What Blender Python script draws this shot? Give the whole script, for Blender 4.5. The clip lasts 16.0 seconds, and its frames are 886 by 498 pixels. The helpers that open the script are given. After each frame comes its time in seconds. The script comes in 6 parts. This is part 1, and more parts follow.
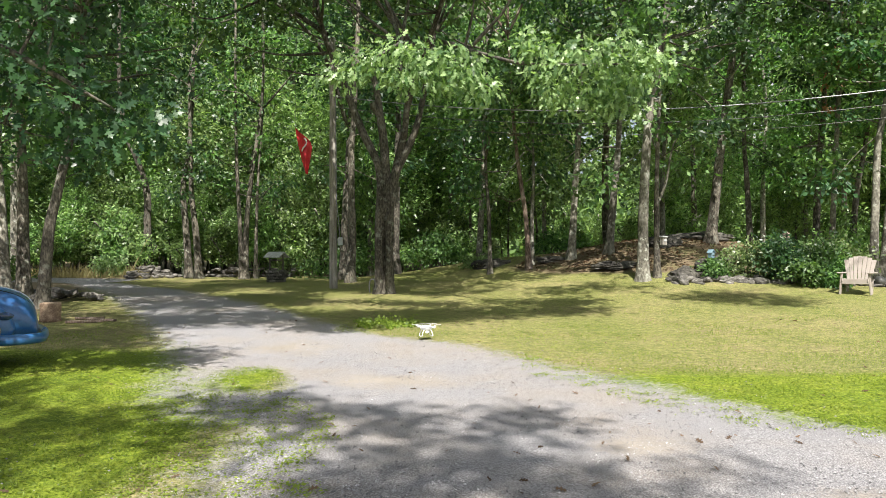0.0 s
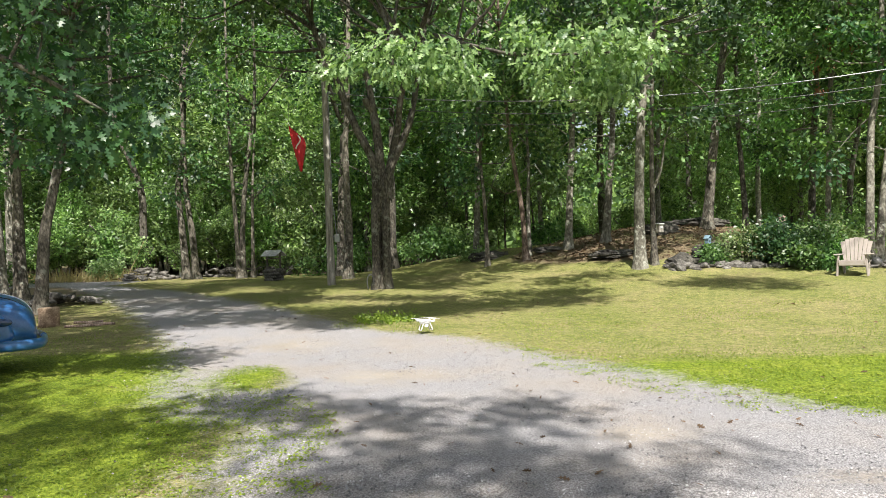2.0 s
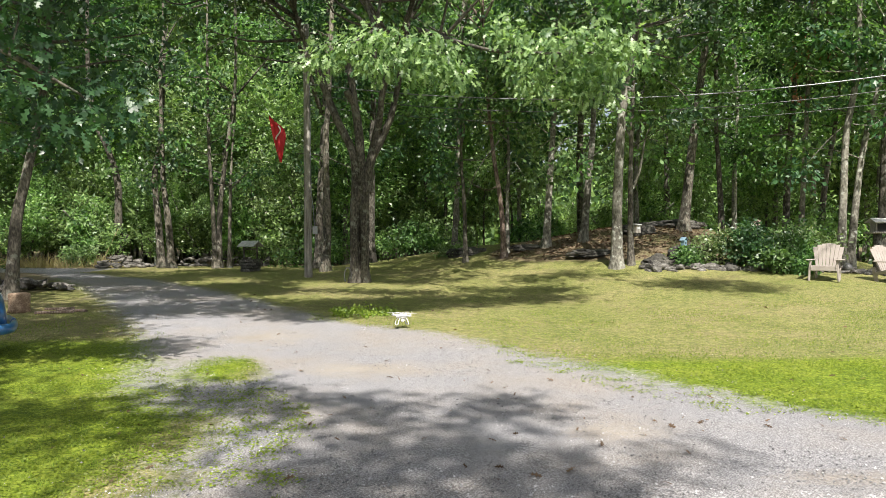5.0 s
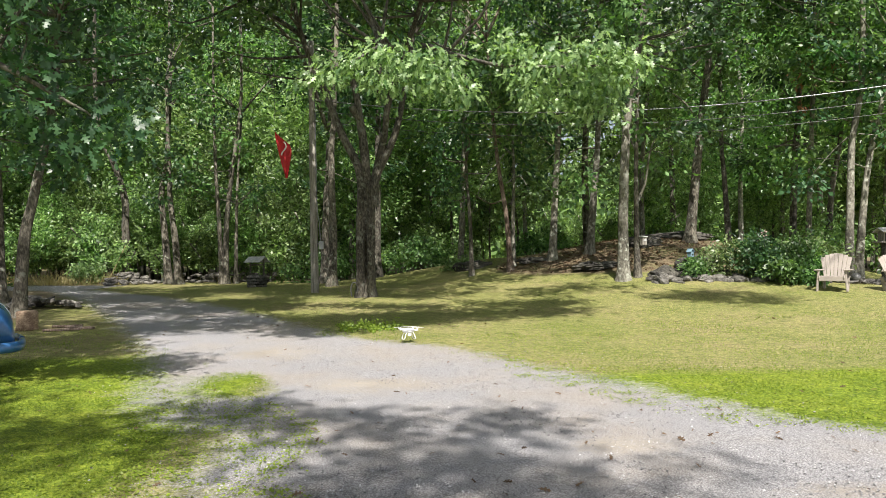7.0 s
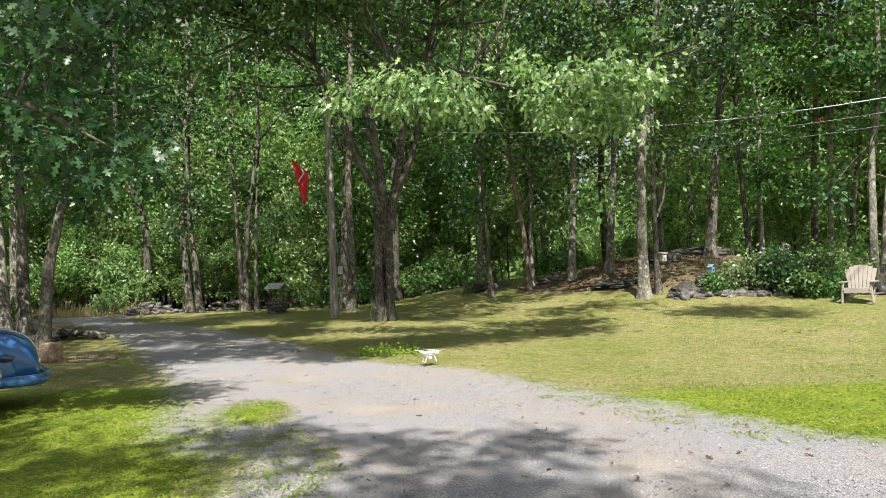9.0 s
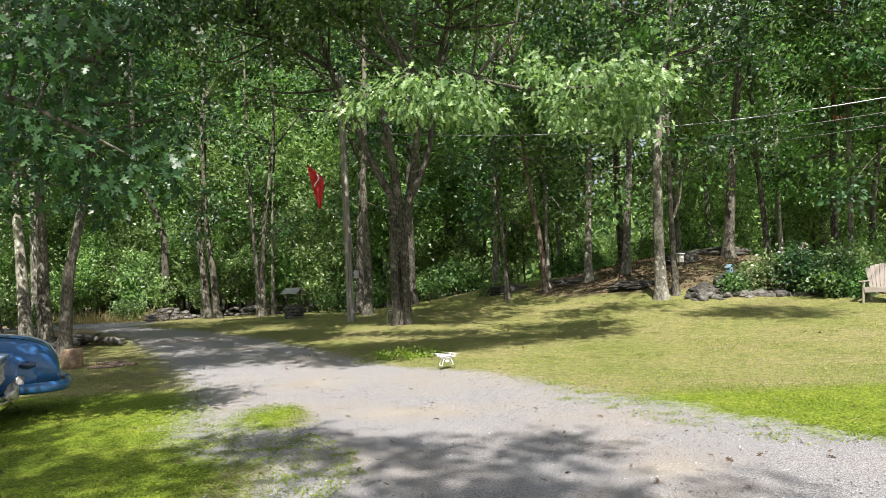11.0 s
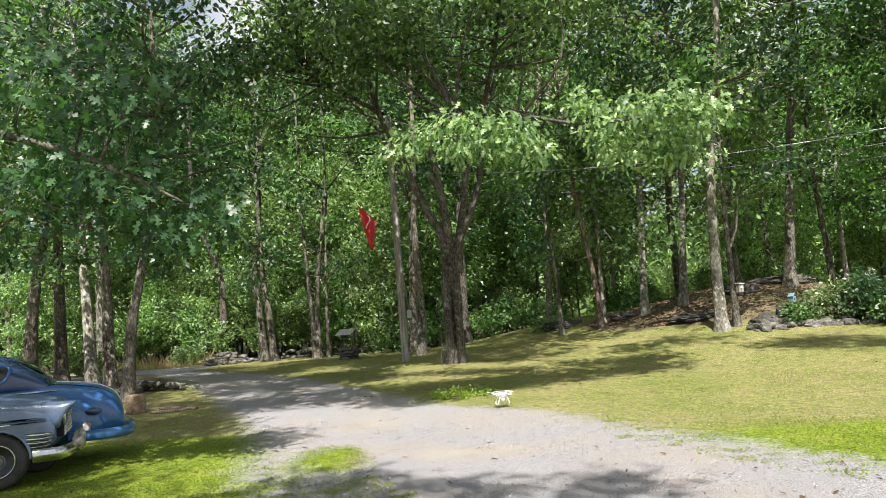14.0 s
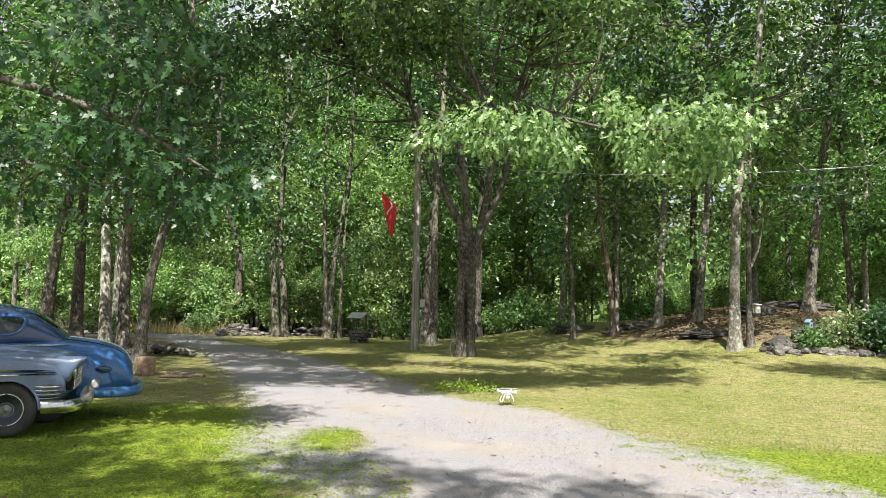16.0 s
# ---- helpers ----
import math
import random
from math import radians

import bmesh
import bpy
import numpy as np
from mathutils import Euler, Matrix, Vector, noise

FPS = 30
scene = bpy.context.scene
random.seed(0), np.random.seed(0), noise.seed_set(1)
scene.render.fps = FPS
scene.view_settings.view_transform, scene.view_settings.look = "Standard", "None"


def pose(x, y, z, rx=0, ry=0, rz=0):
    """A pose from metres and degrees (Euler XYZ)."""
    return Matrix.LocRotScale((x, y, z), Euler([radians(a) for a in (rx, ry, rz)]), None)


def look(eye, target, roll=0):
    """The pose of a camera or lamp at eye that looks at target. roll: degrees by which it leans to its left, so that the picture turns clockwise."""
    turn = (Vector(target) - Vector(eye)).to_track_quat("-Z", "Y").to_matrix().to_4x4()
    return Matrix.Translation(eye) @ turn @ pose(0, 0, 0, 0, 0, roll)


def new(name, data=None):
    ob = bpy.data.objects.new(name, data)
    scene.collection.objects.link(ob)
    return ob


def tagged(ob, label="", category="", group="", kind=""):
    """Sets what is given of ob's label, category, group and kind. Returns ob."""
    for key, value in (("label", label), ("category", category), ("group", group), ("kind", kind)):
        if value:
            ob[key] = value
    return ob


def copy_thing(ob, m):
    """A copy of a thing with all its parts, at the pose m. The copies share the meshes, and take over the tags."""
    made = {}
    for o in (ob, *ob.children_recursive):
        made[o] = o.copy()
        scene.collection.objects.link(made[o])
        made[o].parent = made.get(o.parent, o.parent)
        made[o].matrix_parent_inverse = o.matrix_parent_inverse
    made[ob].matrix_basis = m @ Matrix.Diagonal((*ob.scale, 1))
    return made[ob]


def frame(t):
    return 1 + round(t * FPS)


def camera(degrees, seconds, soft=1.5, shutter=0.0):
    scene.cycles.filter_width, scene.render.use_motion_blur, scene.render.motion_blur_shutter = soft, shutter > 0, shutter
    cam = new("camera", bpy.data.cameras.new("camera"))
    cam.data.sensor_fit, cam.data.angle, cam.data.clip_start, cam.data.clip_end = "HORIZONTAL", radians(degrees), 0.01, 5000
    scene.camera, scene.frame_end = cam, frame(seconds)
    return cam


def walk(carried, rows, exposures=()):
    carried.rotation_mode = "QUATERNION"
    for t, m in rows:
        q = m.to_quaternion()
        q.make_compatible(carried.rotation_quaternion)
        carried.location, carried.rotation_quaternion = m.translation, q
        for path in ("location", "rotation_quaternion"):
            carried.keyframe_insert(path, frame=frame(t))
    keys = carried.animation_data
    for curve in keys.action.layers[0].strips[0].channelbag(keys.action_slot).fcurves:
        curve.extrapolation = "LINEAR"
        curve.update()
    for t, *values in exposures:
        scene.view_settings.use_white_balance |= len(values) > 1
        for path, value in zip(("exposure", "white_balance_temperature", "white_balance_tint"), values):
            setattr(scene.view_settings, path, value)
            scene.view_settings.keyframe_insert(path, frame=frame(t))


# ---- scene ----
cam = camera(62.0, 16.0, soft=0.55)
EYE = 1.6
ROWS = [  # seconds, pitch, lean, yaw: a hand-held phone that turns where it is
    (0.0, 0.5, 0.0, 0.0), (0.5, 1.14, 0.27, -0.06), (1.0, 1.57, 0.82, -0.02), (1.5, -0.07, 1.61, 0.07),
    (2.0, -0.01, 1.68, -0.22), (2.5, 0.78, 0.67, -0.97), (3.0, -0.09, 0.7, -1.51), (5.5, -0.4, -0.06, -2.03),
    (6.0, 0.55, -0.33, -2.0), (6.5, 0.42, -0.2, -1.9), (7.0, 0.68, 0.74, -1.43), (7.5, 1.51, 1.45, -1.09),
    (8.0, 2.13, 1.98, -0.86), (8.5, 2.27, 2.41, -0.53), (9.0, 2.43, 2.21, 0.03), (11.5, 2.95, 2.98, 1.49),
    (12.0, 3.41, 3.41, 1.42), (12.5, 3.89, 4.09, 1.42), (13.0, 4.27, 5.47, 1.54), (13.5, 4.84, 6.27, 1.98),
    (14.0, 5.92, 4.29, 5.41), (14.5, 6.21, 1.64, 7.43), (15.0, 3.95, -0.01, 7.3), (15.5, 4.48, -0.89, 6.79),
    (16.0, 5.32, -1.17, 6.31),
]
walk(cam, [(t, pose(0, 0, EYE, 90 + pitch, lean, yaw)) for t, pitch, lean, yaw in ROWS], [(0.0, 1.14), (5.5, 1.03), (9.0, 1.04), (13.5, 1.12), (14.5, 1.22), (16.0, 1.29)])

# ---- world and sun: a clear late-summer noon, the sun high behind the camera ----
SUN = Vector((0.08, -0.61, 0.788)).normalized()
world = bpy.data.worlds.new("sky")
scene.world = world
world.use_nodes = True
wn = world.node_tree.nodes
sky = wn.new("ShaderNodeTexSky")
sky.sky_type, sky.sun_disc = "NISHITA", False
sky.sun_elevation, sky.sun_rotation = math.asin(SUN.z), math.atan2(SUN.x, SUN.y)
sky.air_density, sky.dust_density = 1.0, 2.0
# thin broken summer cloud all over the sky
cloud = wn.new("ShaderNodeTexNoise")
cloud.inputs["Scale"].default_value, cloud.inputs["Detail"].default_value = 3.0, 6.0
veil = wn.new("ShaderNodeMapRange")
veil.inputs["From Min"].default_value, veil.inputs["From Max"].default_value = 0.38, 0.58
blend = wn.new("ShaderNodeMix")
blend.data_type = "RGBA"
blend.inputs["B"].default_value = (7.4, 7.5, 7.8, 1)
world.node_tree.links.new(wn.new("ShaderNodeTexCoord").outputs["Generated"], cloud.inputs[0])
world.node_tree.links.new(cloud.outputs[0], veil.inputs[0])
world.node_tree.links.new(veil.outputs[0], blend.inputs["Factor"])
world.node_tree.links.new(sky.outputs[0], blend.inputs["A"])
world.node_tree.links.new(blend.outputs["Result"], wn["Background"].inputs[0])
wn["Background"].inputs[1].default_value = 0.058
sun = new("sun", bpy.data.lights.new("sun", "SUN"))
sun.data.energy, sun.data.angle, sun.data.color = 5.0, radians(0.53), (1.0, 0.95, 0.87)
sun.matrix_world = look(SUN * 60, (0, 0, 0))


# ---- materials ----
def material(name, colours, scale=4.0, rough=0.7, metal=0.0, bump=0.2, fine=40.0, detail=6.0, stretch=(1, 1, 1), spec=0.5, island=0.0, per_object=0.0, coat=0.0, grain=0.45, lichen=None):
    """Two scales of noise over a colour ramp, with relief; island and per_object vary the brightness piece by piece."""
    m = bpy.data.materials.new(name)
    m.use_nodes = True
    n, link = m.node_tree.nodes, m.node_tree.links.new
    b = n["Principled BSDF"]
    tc, mp = n.new("ShaderNodeTexCoord"), n.new("ShaderNodeMapping")
    mp.inputs["Scale"].default_value = stretch
    link(tc.outputs["Object"], mp.inputs[0])
    big, small = n.new("ShaderNodeTexNoise"), n.new("ShaderNodeTexNoise")
    for node, s in ((big, scale), (small, fine)):
        node.inputs["Scale"].default_value, node.inputs["Detail"].default_value = s, detail
        link(mp.outputs[0], node.inputs[0])
    mix = n.new("ShaderNodeMath")
    mix.operation = "MULTIPLY_ADD"
    link(small.outputs[0], mix.inputs[0])
    mix.inputs[1].default_value = grain
    half = n.new("ShaderNodeMath")
    half.operation = "MULTIPLY"
    half.inputs[1].default_value = 1.05 - grain
    link(big.outputs[0], half.inputs[0])
    link(half.outputs[0], mix.inputs[2])
    ramp = n.new("ShaderNodeValToRGB")
    el = ramp.color_ramp.elements
    while len(el) < len(colours):
        el.new(0.5)
    for i, c in enumerate(colours):
        el[i].position = 0.41 + 0.23 * i / max(1, len(colours) - 1)
        el[i].color = (*c, 1)
    link(mix.outputs[0], ramp.inputs[0])
    out = ramp.outputs[0]
    if lichen:  # crusty pale patches, uneven in size
        spot, rim, patch = n.new("ShaderNodeTexNoise"), n.new("ShaderNodeMapRange"), n.new("ShaderNodeMix")
        spot.inputs["Scale"].default_value, spot.inputs["Detail"].default_value, spot.inputs["Roughness"].default_value = 5.5, 5.0, 0.65
        link(tc.outputs["Object"], spot.inputs[0])
        rim.inputs["From Min"].default_value, rim.inputs["From Max"].default_value = 0.56, 0.64
        link(spot.outputs[0], rim.inputs[0])
        patch.data_type = "RGBA"
        patch.inputs["B"].default_value = (*lichen, 1)
        link(rim.outputs[0], patch.inputs["Factor"])
        link(out, patch.inputs["A"])
        out = patch.outputs["Result"]
    if island or per_object:
        hsv = n.new("ShaderNodeHueSaturation")
        link(out, hsv.inputs["Color"])
        if island:
            rnd = n.new("ShaderNodeNewGeometry").outputs["Random Per Island"]
            amount = island
        else:
            rnd = n.new("ShaderNodeObjectInfo").outputs["Random"]
            amount = per_object
        mr = n.new("ShaderNodeMapRange")
        mr.inputs["To Min"].default_value, mr.inputs["To Max"].default_value = 1 - amount, 1 + amount
        link(rnd, mr.inputs[0])
        link(mr.outputs[0], hsv.inputs["Value"])
        out = hsv.outputs[0]
    link(out, b.inputs["Base Color"])
    b.inputs["Roughness"].default_value, b.inputs["Metallic"].default_value = rough, metal
    b.inputs["Specular IOR Level"].default_value = spec
    b.inputs["Coat Weight"].default_value = coat
    b.inputs["Coat Roughness"].default_value = 0.08
    if bump:
        bp = n.new("ShaderNodeBump")
        bp.inputs["Strength"].default_value, bp.inputs["Distance"].default_value = bump, 0.02
        link(mix.outputs[0], bp.inputs["Height"])
        link(bp.outputs[0], b.inputs["Normal"])
    return m


def leaf_material(name, dark, light, through_light, rough=0.42):
    """Leaves that pass some light; the colour varies leaf by leaf and tree by tree."""
    m = bpy.data.materials.new(name)
    m.use_nodes = True
    n, link = m.node_tree.nodes, m.node_tree.links.new
    b = n["Principled BSDF"]
    geo, info = n.new("ShaderNodeNewGeometry"), n.new("ShaderNodeObjectInfo")
    mix = n.new("ShaderNodeMix")
    mix.data_type = "RGBA"
    mix.inputs["A"].default_value, mix.inputs["B"].default_value = (*dark, 1), (*light, 1)
    link(geo.outputs["Random Per Island"], mix.inputs["Factor"])
    hsv = n.new("ShaderNodeHueSaturation")
    mr = n.new("ShaderNodeMapRange")
    mr.inputs["To Min"].default_value, mr.inputs["To Max"].default_value = 0.75, 1.25
    link(info.outputs["Random"], mr.inputs[0])
    link(mr.outputs[0], hsv.inputs["Value"])
    mh = n.new("ShaderNodeMapRange")
    mh.inputs["To Min"].default_value, mh.inputs["To Max"].default_value = 0.485, 0.51
    link(info.outputs["Random"], mh.inputs[0])
    link(mh.outputs[0], hsv.inputs["Hue"])
    link(mix.outputs["Result"], hsv.inputs["Color"])
    link(hsv.outputs[0], b.inputs["Base Color"])
    b.inputs["Roughness"].default_value = rough
    b.inputs["Specular IOR Level"].default_value = 0.55
    tr = n.new("ShaderNodeBsdfTranslucent")
    warm = n.new("ShaderNodeMix")
    warm.data_type, warm.blend_type = "RGBA", "MULTIPLY"
    warm.inputs["Factor"].default_value = 1.0
    link(hsv.outputs[0], warm.inputs["A"])
    warm.inputs["B"].default_value = (*through_light, 1)
    link(warm.outputs["Result"], tr.inputs[0])
    add = n.new("ShaderNodeMixShader")
    add.inputs[0].default_value = 0.42
    link(b.outputs[0], add.inputs[1])
    link(tr.outputs[0], add.inputs[2])
    link(add.outputs[0], n["Material Output"].inputs[0])
    return m


def ground_material(name):
    """Grass, gravel and leaf litter, mixed by the ground's own cover, with worn uneven borders."""
    m = bpy.data.materials.new(name)
    m.use_nodes = True
    n, link = m.node_tree.nodes, m.node_tree.links.new
    b = n["Principled BSDF"]
    tc = n.new("ShaderNodeTexCoord").outputs["Object"]

    def noise_at(s, d=5.0, rough=0.6):
        t = n.new("ShaderNodeTexNoise")
        t.inputs["Scale"].default_value, t.inputs["Detail"].default_value, t.inputs["Roughness"].default_value = s, d, rough
        link(tc, t.inputs[0])
        return t.outputs[0]

    def ramp(value, *stops):
        r = n.new("ShaderNodeValToRGB")
        e = r.color_ramp.elements
        while len(e) < len(stops):
            e.new(0.5)
        for i, (p, c) in enumerate(stops):
            e[i].position, e[i].color = p, (*c, 1)
        link(value, r.inputs[0])
        return r.outputs[0]

    def mixed(f, a, c, mode="MIX"):
        x = n.new("ShaderNodeMix")
        x.data_type, x.blend_type = "RGBA", mode
        if isinstance(f, float):
            x.inputs["Factor"].default_value = f
        else:
            link(f, x.inputs["Factor"])
        link(a, x.inputs["A"])
        link(c, x.inputs["B"])
        return x.outputs["Result"]

    def cover(attr, width, s, s2):
        a = n.new("ShaderNodeAttribute")
        a.attribute_name = attr
        jig = n.new("ShaderNodeMath")
        jig.operation = "MULTIPLY_ADD"
        link(noise_at(s, 8.0, 0.7), jig.inputs[0])
        jig.inputs[1].default_value = width
        link(a.outputs["Fac"], jig.inputs[2])
        jig2 = n.new("ShaderNodeMath")
        jig2.operation = "MULTIPLY_ADD"
        link(noise_at(s2, 3.0, 0.7), jig2.inputs[0])
        jig2.inputs[1].default_value = width * 0.8
        link(jig.outputs[0], jig2.inputs[2])
        r = n.new("ShaderNodeMapRange")
        r.inputs["From Min"].default_value, r.inputs["From Max"].default_value = 0.36 + width * 0.9, 0.64 + width * 0.9
        link(jig2.outputs[0], r.inputs[0])
        return r.outputs[0]

    tan = ramp(noise_at(0.5, 7.0), (0.36, (0.135, 0.155, 0.038)), (0.5, (0.19, 0.185, 0.068)), (0.62, (0.245, 0.20, 0.108)))
    green = ramp(noise_at(0.8, 7.0), (0.38, (0.08, 0.13, 0.009)), (0.5, (0.145, 0.20, 0.014)), (0.64, (0.21, 0.23, 0.035)))
    lushness = cover("lush", 0.5, 0.9, 6.0)
    clump = ramp(noise_at(7.0, 6.0, 0.7), (0.36, (0.42, 0.50, 0.36)), (0.5, (1.0, 1.0, 1.0)), (0.62, (1.42, 1.32, 1.25)))
    grass = mixed(0.55, mixed(lushness, tan, green),
                  mixed(lushness, ramp(noise_at(30.0, 4.0), (0.38, (0.05, 0.065, 0.015)), (0.52, (0.17, 0.18, 0.055)), (0.64, (0.38, 0.335, 0.16))),
                        ramp(noise_at(26.0, 4.0), (0.38, (0.045, 0.08, 0.006)), (0.52, (0.145, 0.20, 0.015)), (0.64, (0.30, 0.35, 0.045)))))
    gravel = mixed(0.5, ramp(noise_at(0.45, 6.0), (0.36, (0.265, 0.226, 0.19)), (0.46, (0.248, 0.23, 0.222)), (0.56, (0.222, 0.222, 0.24))),
                   ramp(noise_at(85.0, 2.0), (0.40, (0.05, 0.048, 0.05)), (0.5, (0.235, 0.222, 0.222)), (0.60, (0.52, 0.50, 0.505))))
    soil = mixed(0.4, ramp(noise_at(1.3, 6.0), (0.36, (0.215, 0.185, 0.155)), (0.62, (0.305, 0.27, 0.235))), ramp(noise_at(60.0, 3.0), (0.4, (0.14, 0.118, 0.098)), (0.6, (0.50, 0.45, 0.39))))
    gravel = mixed(cover("dirt", 0.5, 1.4, 12.0), gravel, soil)
    litter = mixed(0.5, ramp(noise_at(0.9), (0.35, (0.095, 0.072, 0.042)), (0.5, (0.15, 0.118, 0.07)), (0.64, (0.11, 0.12, 0.036))),
                   ramp(noise_at(26.0), (0.3, (0.03, 0.022, 0.015)), (0.5, (0.15, 0.11, 0.072)), (0.72, (0.32, 0.26, 0.18))))
    grass = mixed(0.6, grass, clump, "MULTIPLY")
    base = mixed(cover("litter", 0.5, 1.1, 9.0), grass, litter)
    base = mixed(cover("gravel", 0.75, 1.6, 14.0), base, gravel)
    link(base, b.inputs["Base Color"])
    b.inputs["Roughness"].default_value = 0.9
    b.inputs["Specular IOR Level"].default_value = 0.25
    bp = n.new("ShaderNodeBump")
    bp.inputs["Strength"].default_value, bp.inputs["Distance"].default_value = 0.6, 0.03
    link(noise_at(45.0, 6.0, 0.75), bp.inputs["Height"])
    link(bp.outputs[0], b.inputs["Normal"])
    return m


GROUND = ground_material("ground_cover")
BARK = material("bark", [(0.024, 0.021, 0.016), (0.076, 0.067, 0.052), (0.175, 0.158, 0.125)], 2.2, 0.92, lichen=(0.19, 0.195, 0.16), bump=1.0, fine=24.0, stretch=(1, 1, 0.42), per_object=0.3, grain=0.6, detail=5.0)
BARK_PALE = material("pale_bark", [(0.06, 0.055, 0.044), (0.145, 0.135, 0.108), (0.28, 0.27, 0.225)], 2.0, 0.9, lichen=(0.36, 0.37, 0.32), bump=0.9, fine=18.0, stretch=(1, 1, 0.55), per_object=0.25, grain=0.55, detail=5.0)
BARK_RED = material("red_bark", [(0.05, 0.032, 0.024), (0.14, 0.10, 0.078), (0.30, 0.24, 0.205)], 2.2, 0.9, bump=0.9, fine=22.0, stretch=(1, 1, 0.4), grain=0.55)
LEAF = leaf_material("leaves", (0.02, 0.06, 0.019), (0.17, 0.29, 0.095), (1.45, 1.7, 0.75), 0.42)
# paler: the oak bough ends' sunlight is in this colour; light shrubs share it
LEAF_PALE = leaf_material("pale_leaves", (0.055, 0.11, 0.038), (0.29, 0.385, 0.175), (1.35, 1.5, 0.72), 0.4)
LEAF_DEEP = leaf_material("deep_green_leaves", (0.014, 0.043, 0.02), (0.07, 0.148, 0.06), (1.5, 1.8, 0.8), 0.4)
LEAF_FAR = leaf_material("far_leaves", (0.032, 0.08, 0.026), (0.30, 0.43, 0.16), (1.4, 1.6, 0.8), 0.38)
LITTER = leaf_material("litter_leaves", (0.07, 0.045, 0.025), (0.20, 0.14, 0.085), (1.1, 0.9, 0.7), 0.8)
LEAF_DEAD = leaf_material("dead_leaves", (0.22, 0.09, 0.045), (0.36, 0.19, 0.11), (1.2, 0.9, 0.7), 0.7)
CLOVER = leaf_material("clover_leaves", (0.10, 0.165, 0.012), (0.26, 0.35, 0.04), (1.3, 1.3, 0.5), 0.5)
GRASS = leaf_material("grass_blades", (0.08, 0.14, 0.012), (0.22, 0.29, 0.035), (1.3, 1.3, 0.5), 0.55)
GRASS_DRY = leaf_material("dry_stalks", (0.26, 0.22, 0.10), (0.42, 0.37, 0.2), (1.2, 1.1, 0.7), 0.7)
STONE = material("field_stone", [(0.03, 0.028, 0.025), (0.085, 0.078, 0.068), (0.21, 0.20, 0.185)], 3.0, 0.88, bump=0.7, fine=30.0, per_object=0.4)
ROCK = material("ledge_rock", [(0.016, 0.015, 0.013), (0.048, 0.044, 0.037), (0.12, 0.112, 0.095)], 1.4, 0.9, bump=0.9, fine=18.0)
PEBBLE = material("pebbles", [(0.12, 0.118, 0.12), (0.24, 0.235, 0.24), (0.42, 0.41, 0.415)], 3.0, 0.85, bump=0.0, island=0.45)


# ---- mesh helpers ----
def mesh_from(name, verts, faces, mat, smooth=True):
    """A mesh from arrays: verts (n, 3) and faces (m, k), or a list of faces of mixed size."""
    me = bpy.data.meshes.new(name)
    verts = np.asarray(verts, dtype=np.float32)
    if isinstance(faces, np.ndarray):
        m, k = faces.shape
        me.vertices.add(len(verts))
        me.vertices.foreach_set("co", verts.ravel())
        me.loops.add(m * k)
        me.loops.foreach_set("vertex_index", faces.ravel().astype(np.int32))
        me.polygons.add(m)
        me.polygons.foreach_set("loop_start", np.arange(0, m * k, k, dtype=np.int32))
        me.update(calc_edges=True)
    else:
        me.from_pydata([tuple(map(float, v)) for v in verts], [], [tuple(f) for f in faces])
    me.polygons.foreach_set("use_smooth", np.full(len(me.polygons), smooth))
    me.materials.append(mat)
    me.update()
    return me


def empty(name, m=None):
    ob = new(name)
    ob.empty_display_size = 0.1
    if m is not None:
        ob.matrix_world = m
    return ob


def part(name, data, parent, label="", m=None):
    ob = new(name, data)
    ob.parent = parent
    if m is not None:
        ob.matrix_basis = m
    return tagged(ob, label)


def bm_mesh(name, bm, mat, smooth=False):
    me = bpy.data.meshes.new(name)
    bm.to_mesh(me)
    bm.free()
    me.polygons.foreach_set("use_smooth", np.full(len(me.polygons), smooth))
    me.materials.append(mat)
    return me


def box_bm(size, at=(0, 0, 0), bevel=0.0, turn=None, bm=None, segments=1):
    """A bevelled box, centred on at; adds to bm if one is given."""
    own = bmesh.new()
    bmesh.ops.create_cube(own, size=1)
    bmesh.ops.scale(own, vec=size, verts=own.verts)
    if bevel:
        bmesh.ops.bevel(own, geom=own.edges, offset=bevel, segments=segments, affect="EDGES", profile=0.6)
    if turn is not None:
        bmesh.ops.transform(own, matrix=turn, verts=own.verts)
    bmesh.ops.translate(own, vec=at, verts=own.verts)
    if bm is None:
        return own
    me = bpy.data.meshes.new("joined")
    own.to_mesh(me)
    own.free()
    bm.from_mesh(me)
    bpy.data.meshes.remove(me)
    return bm


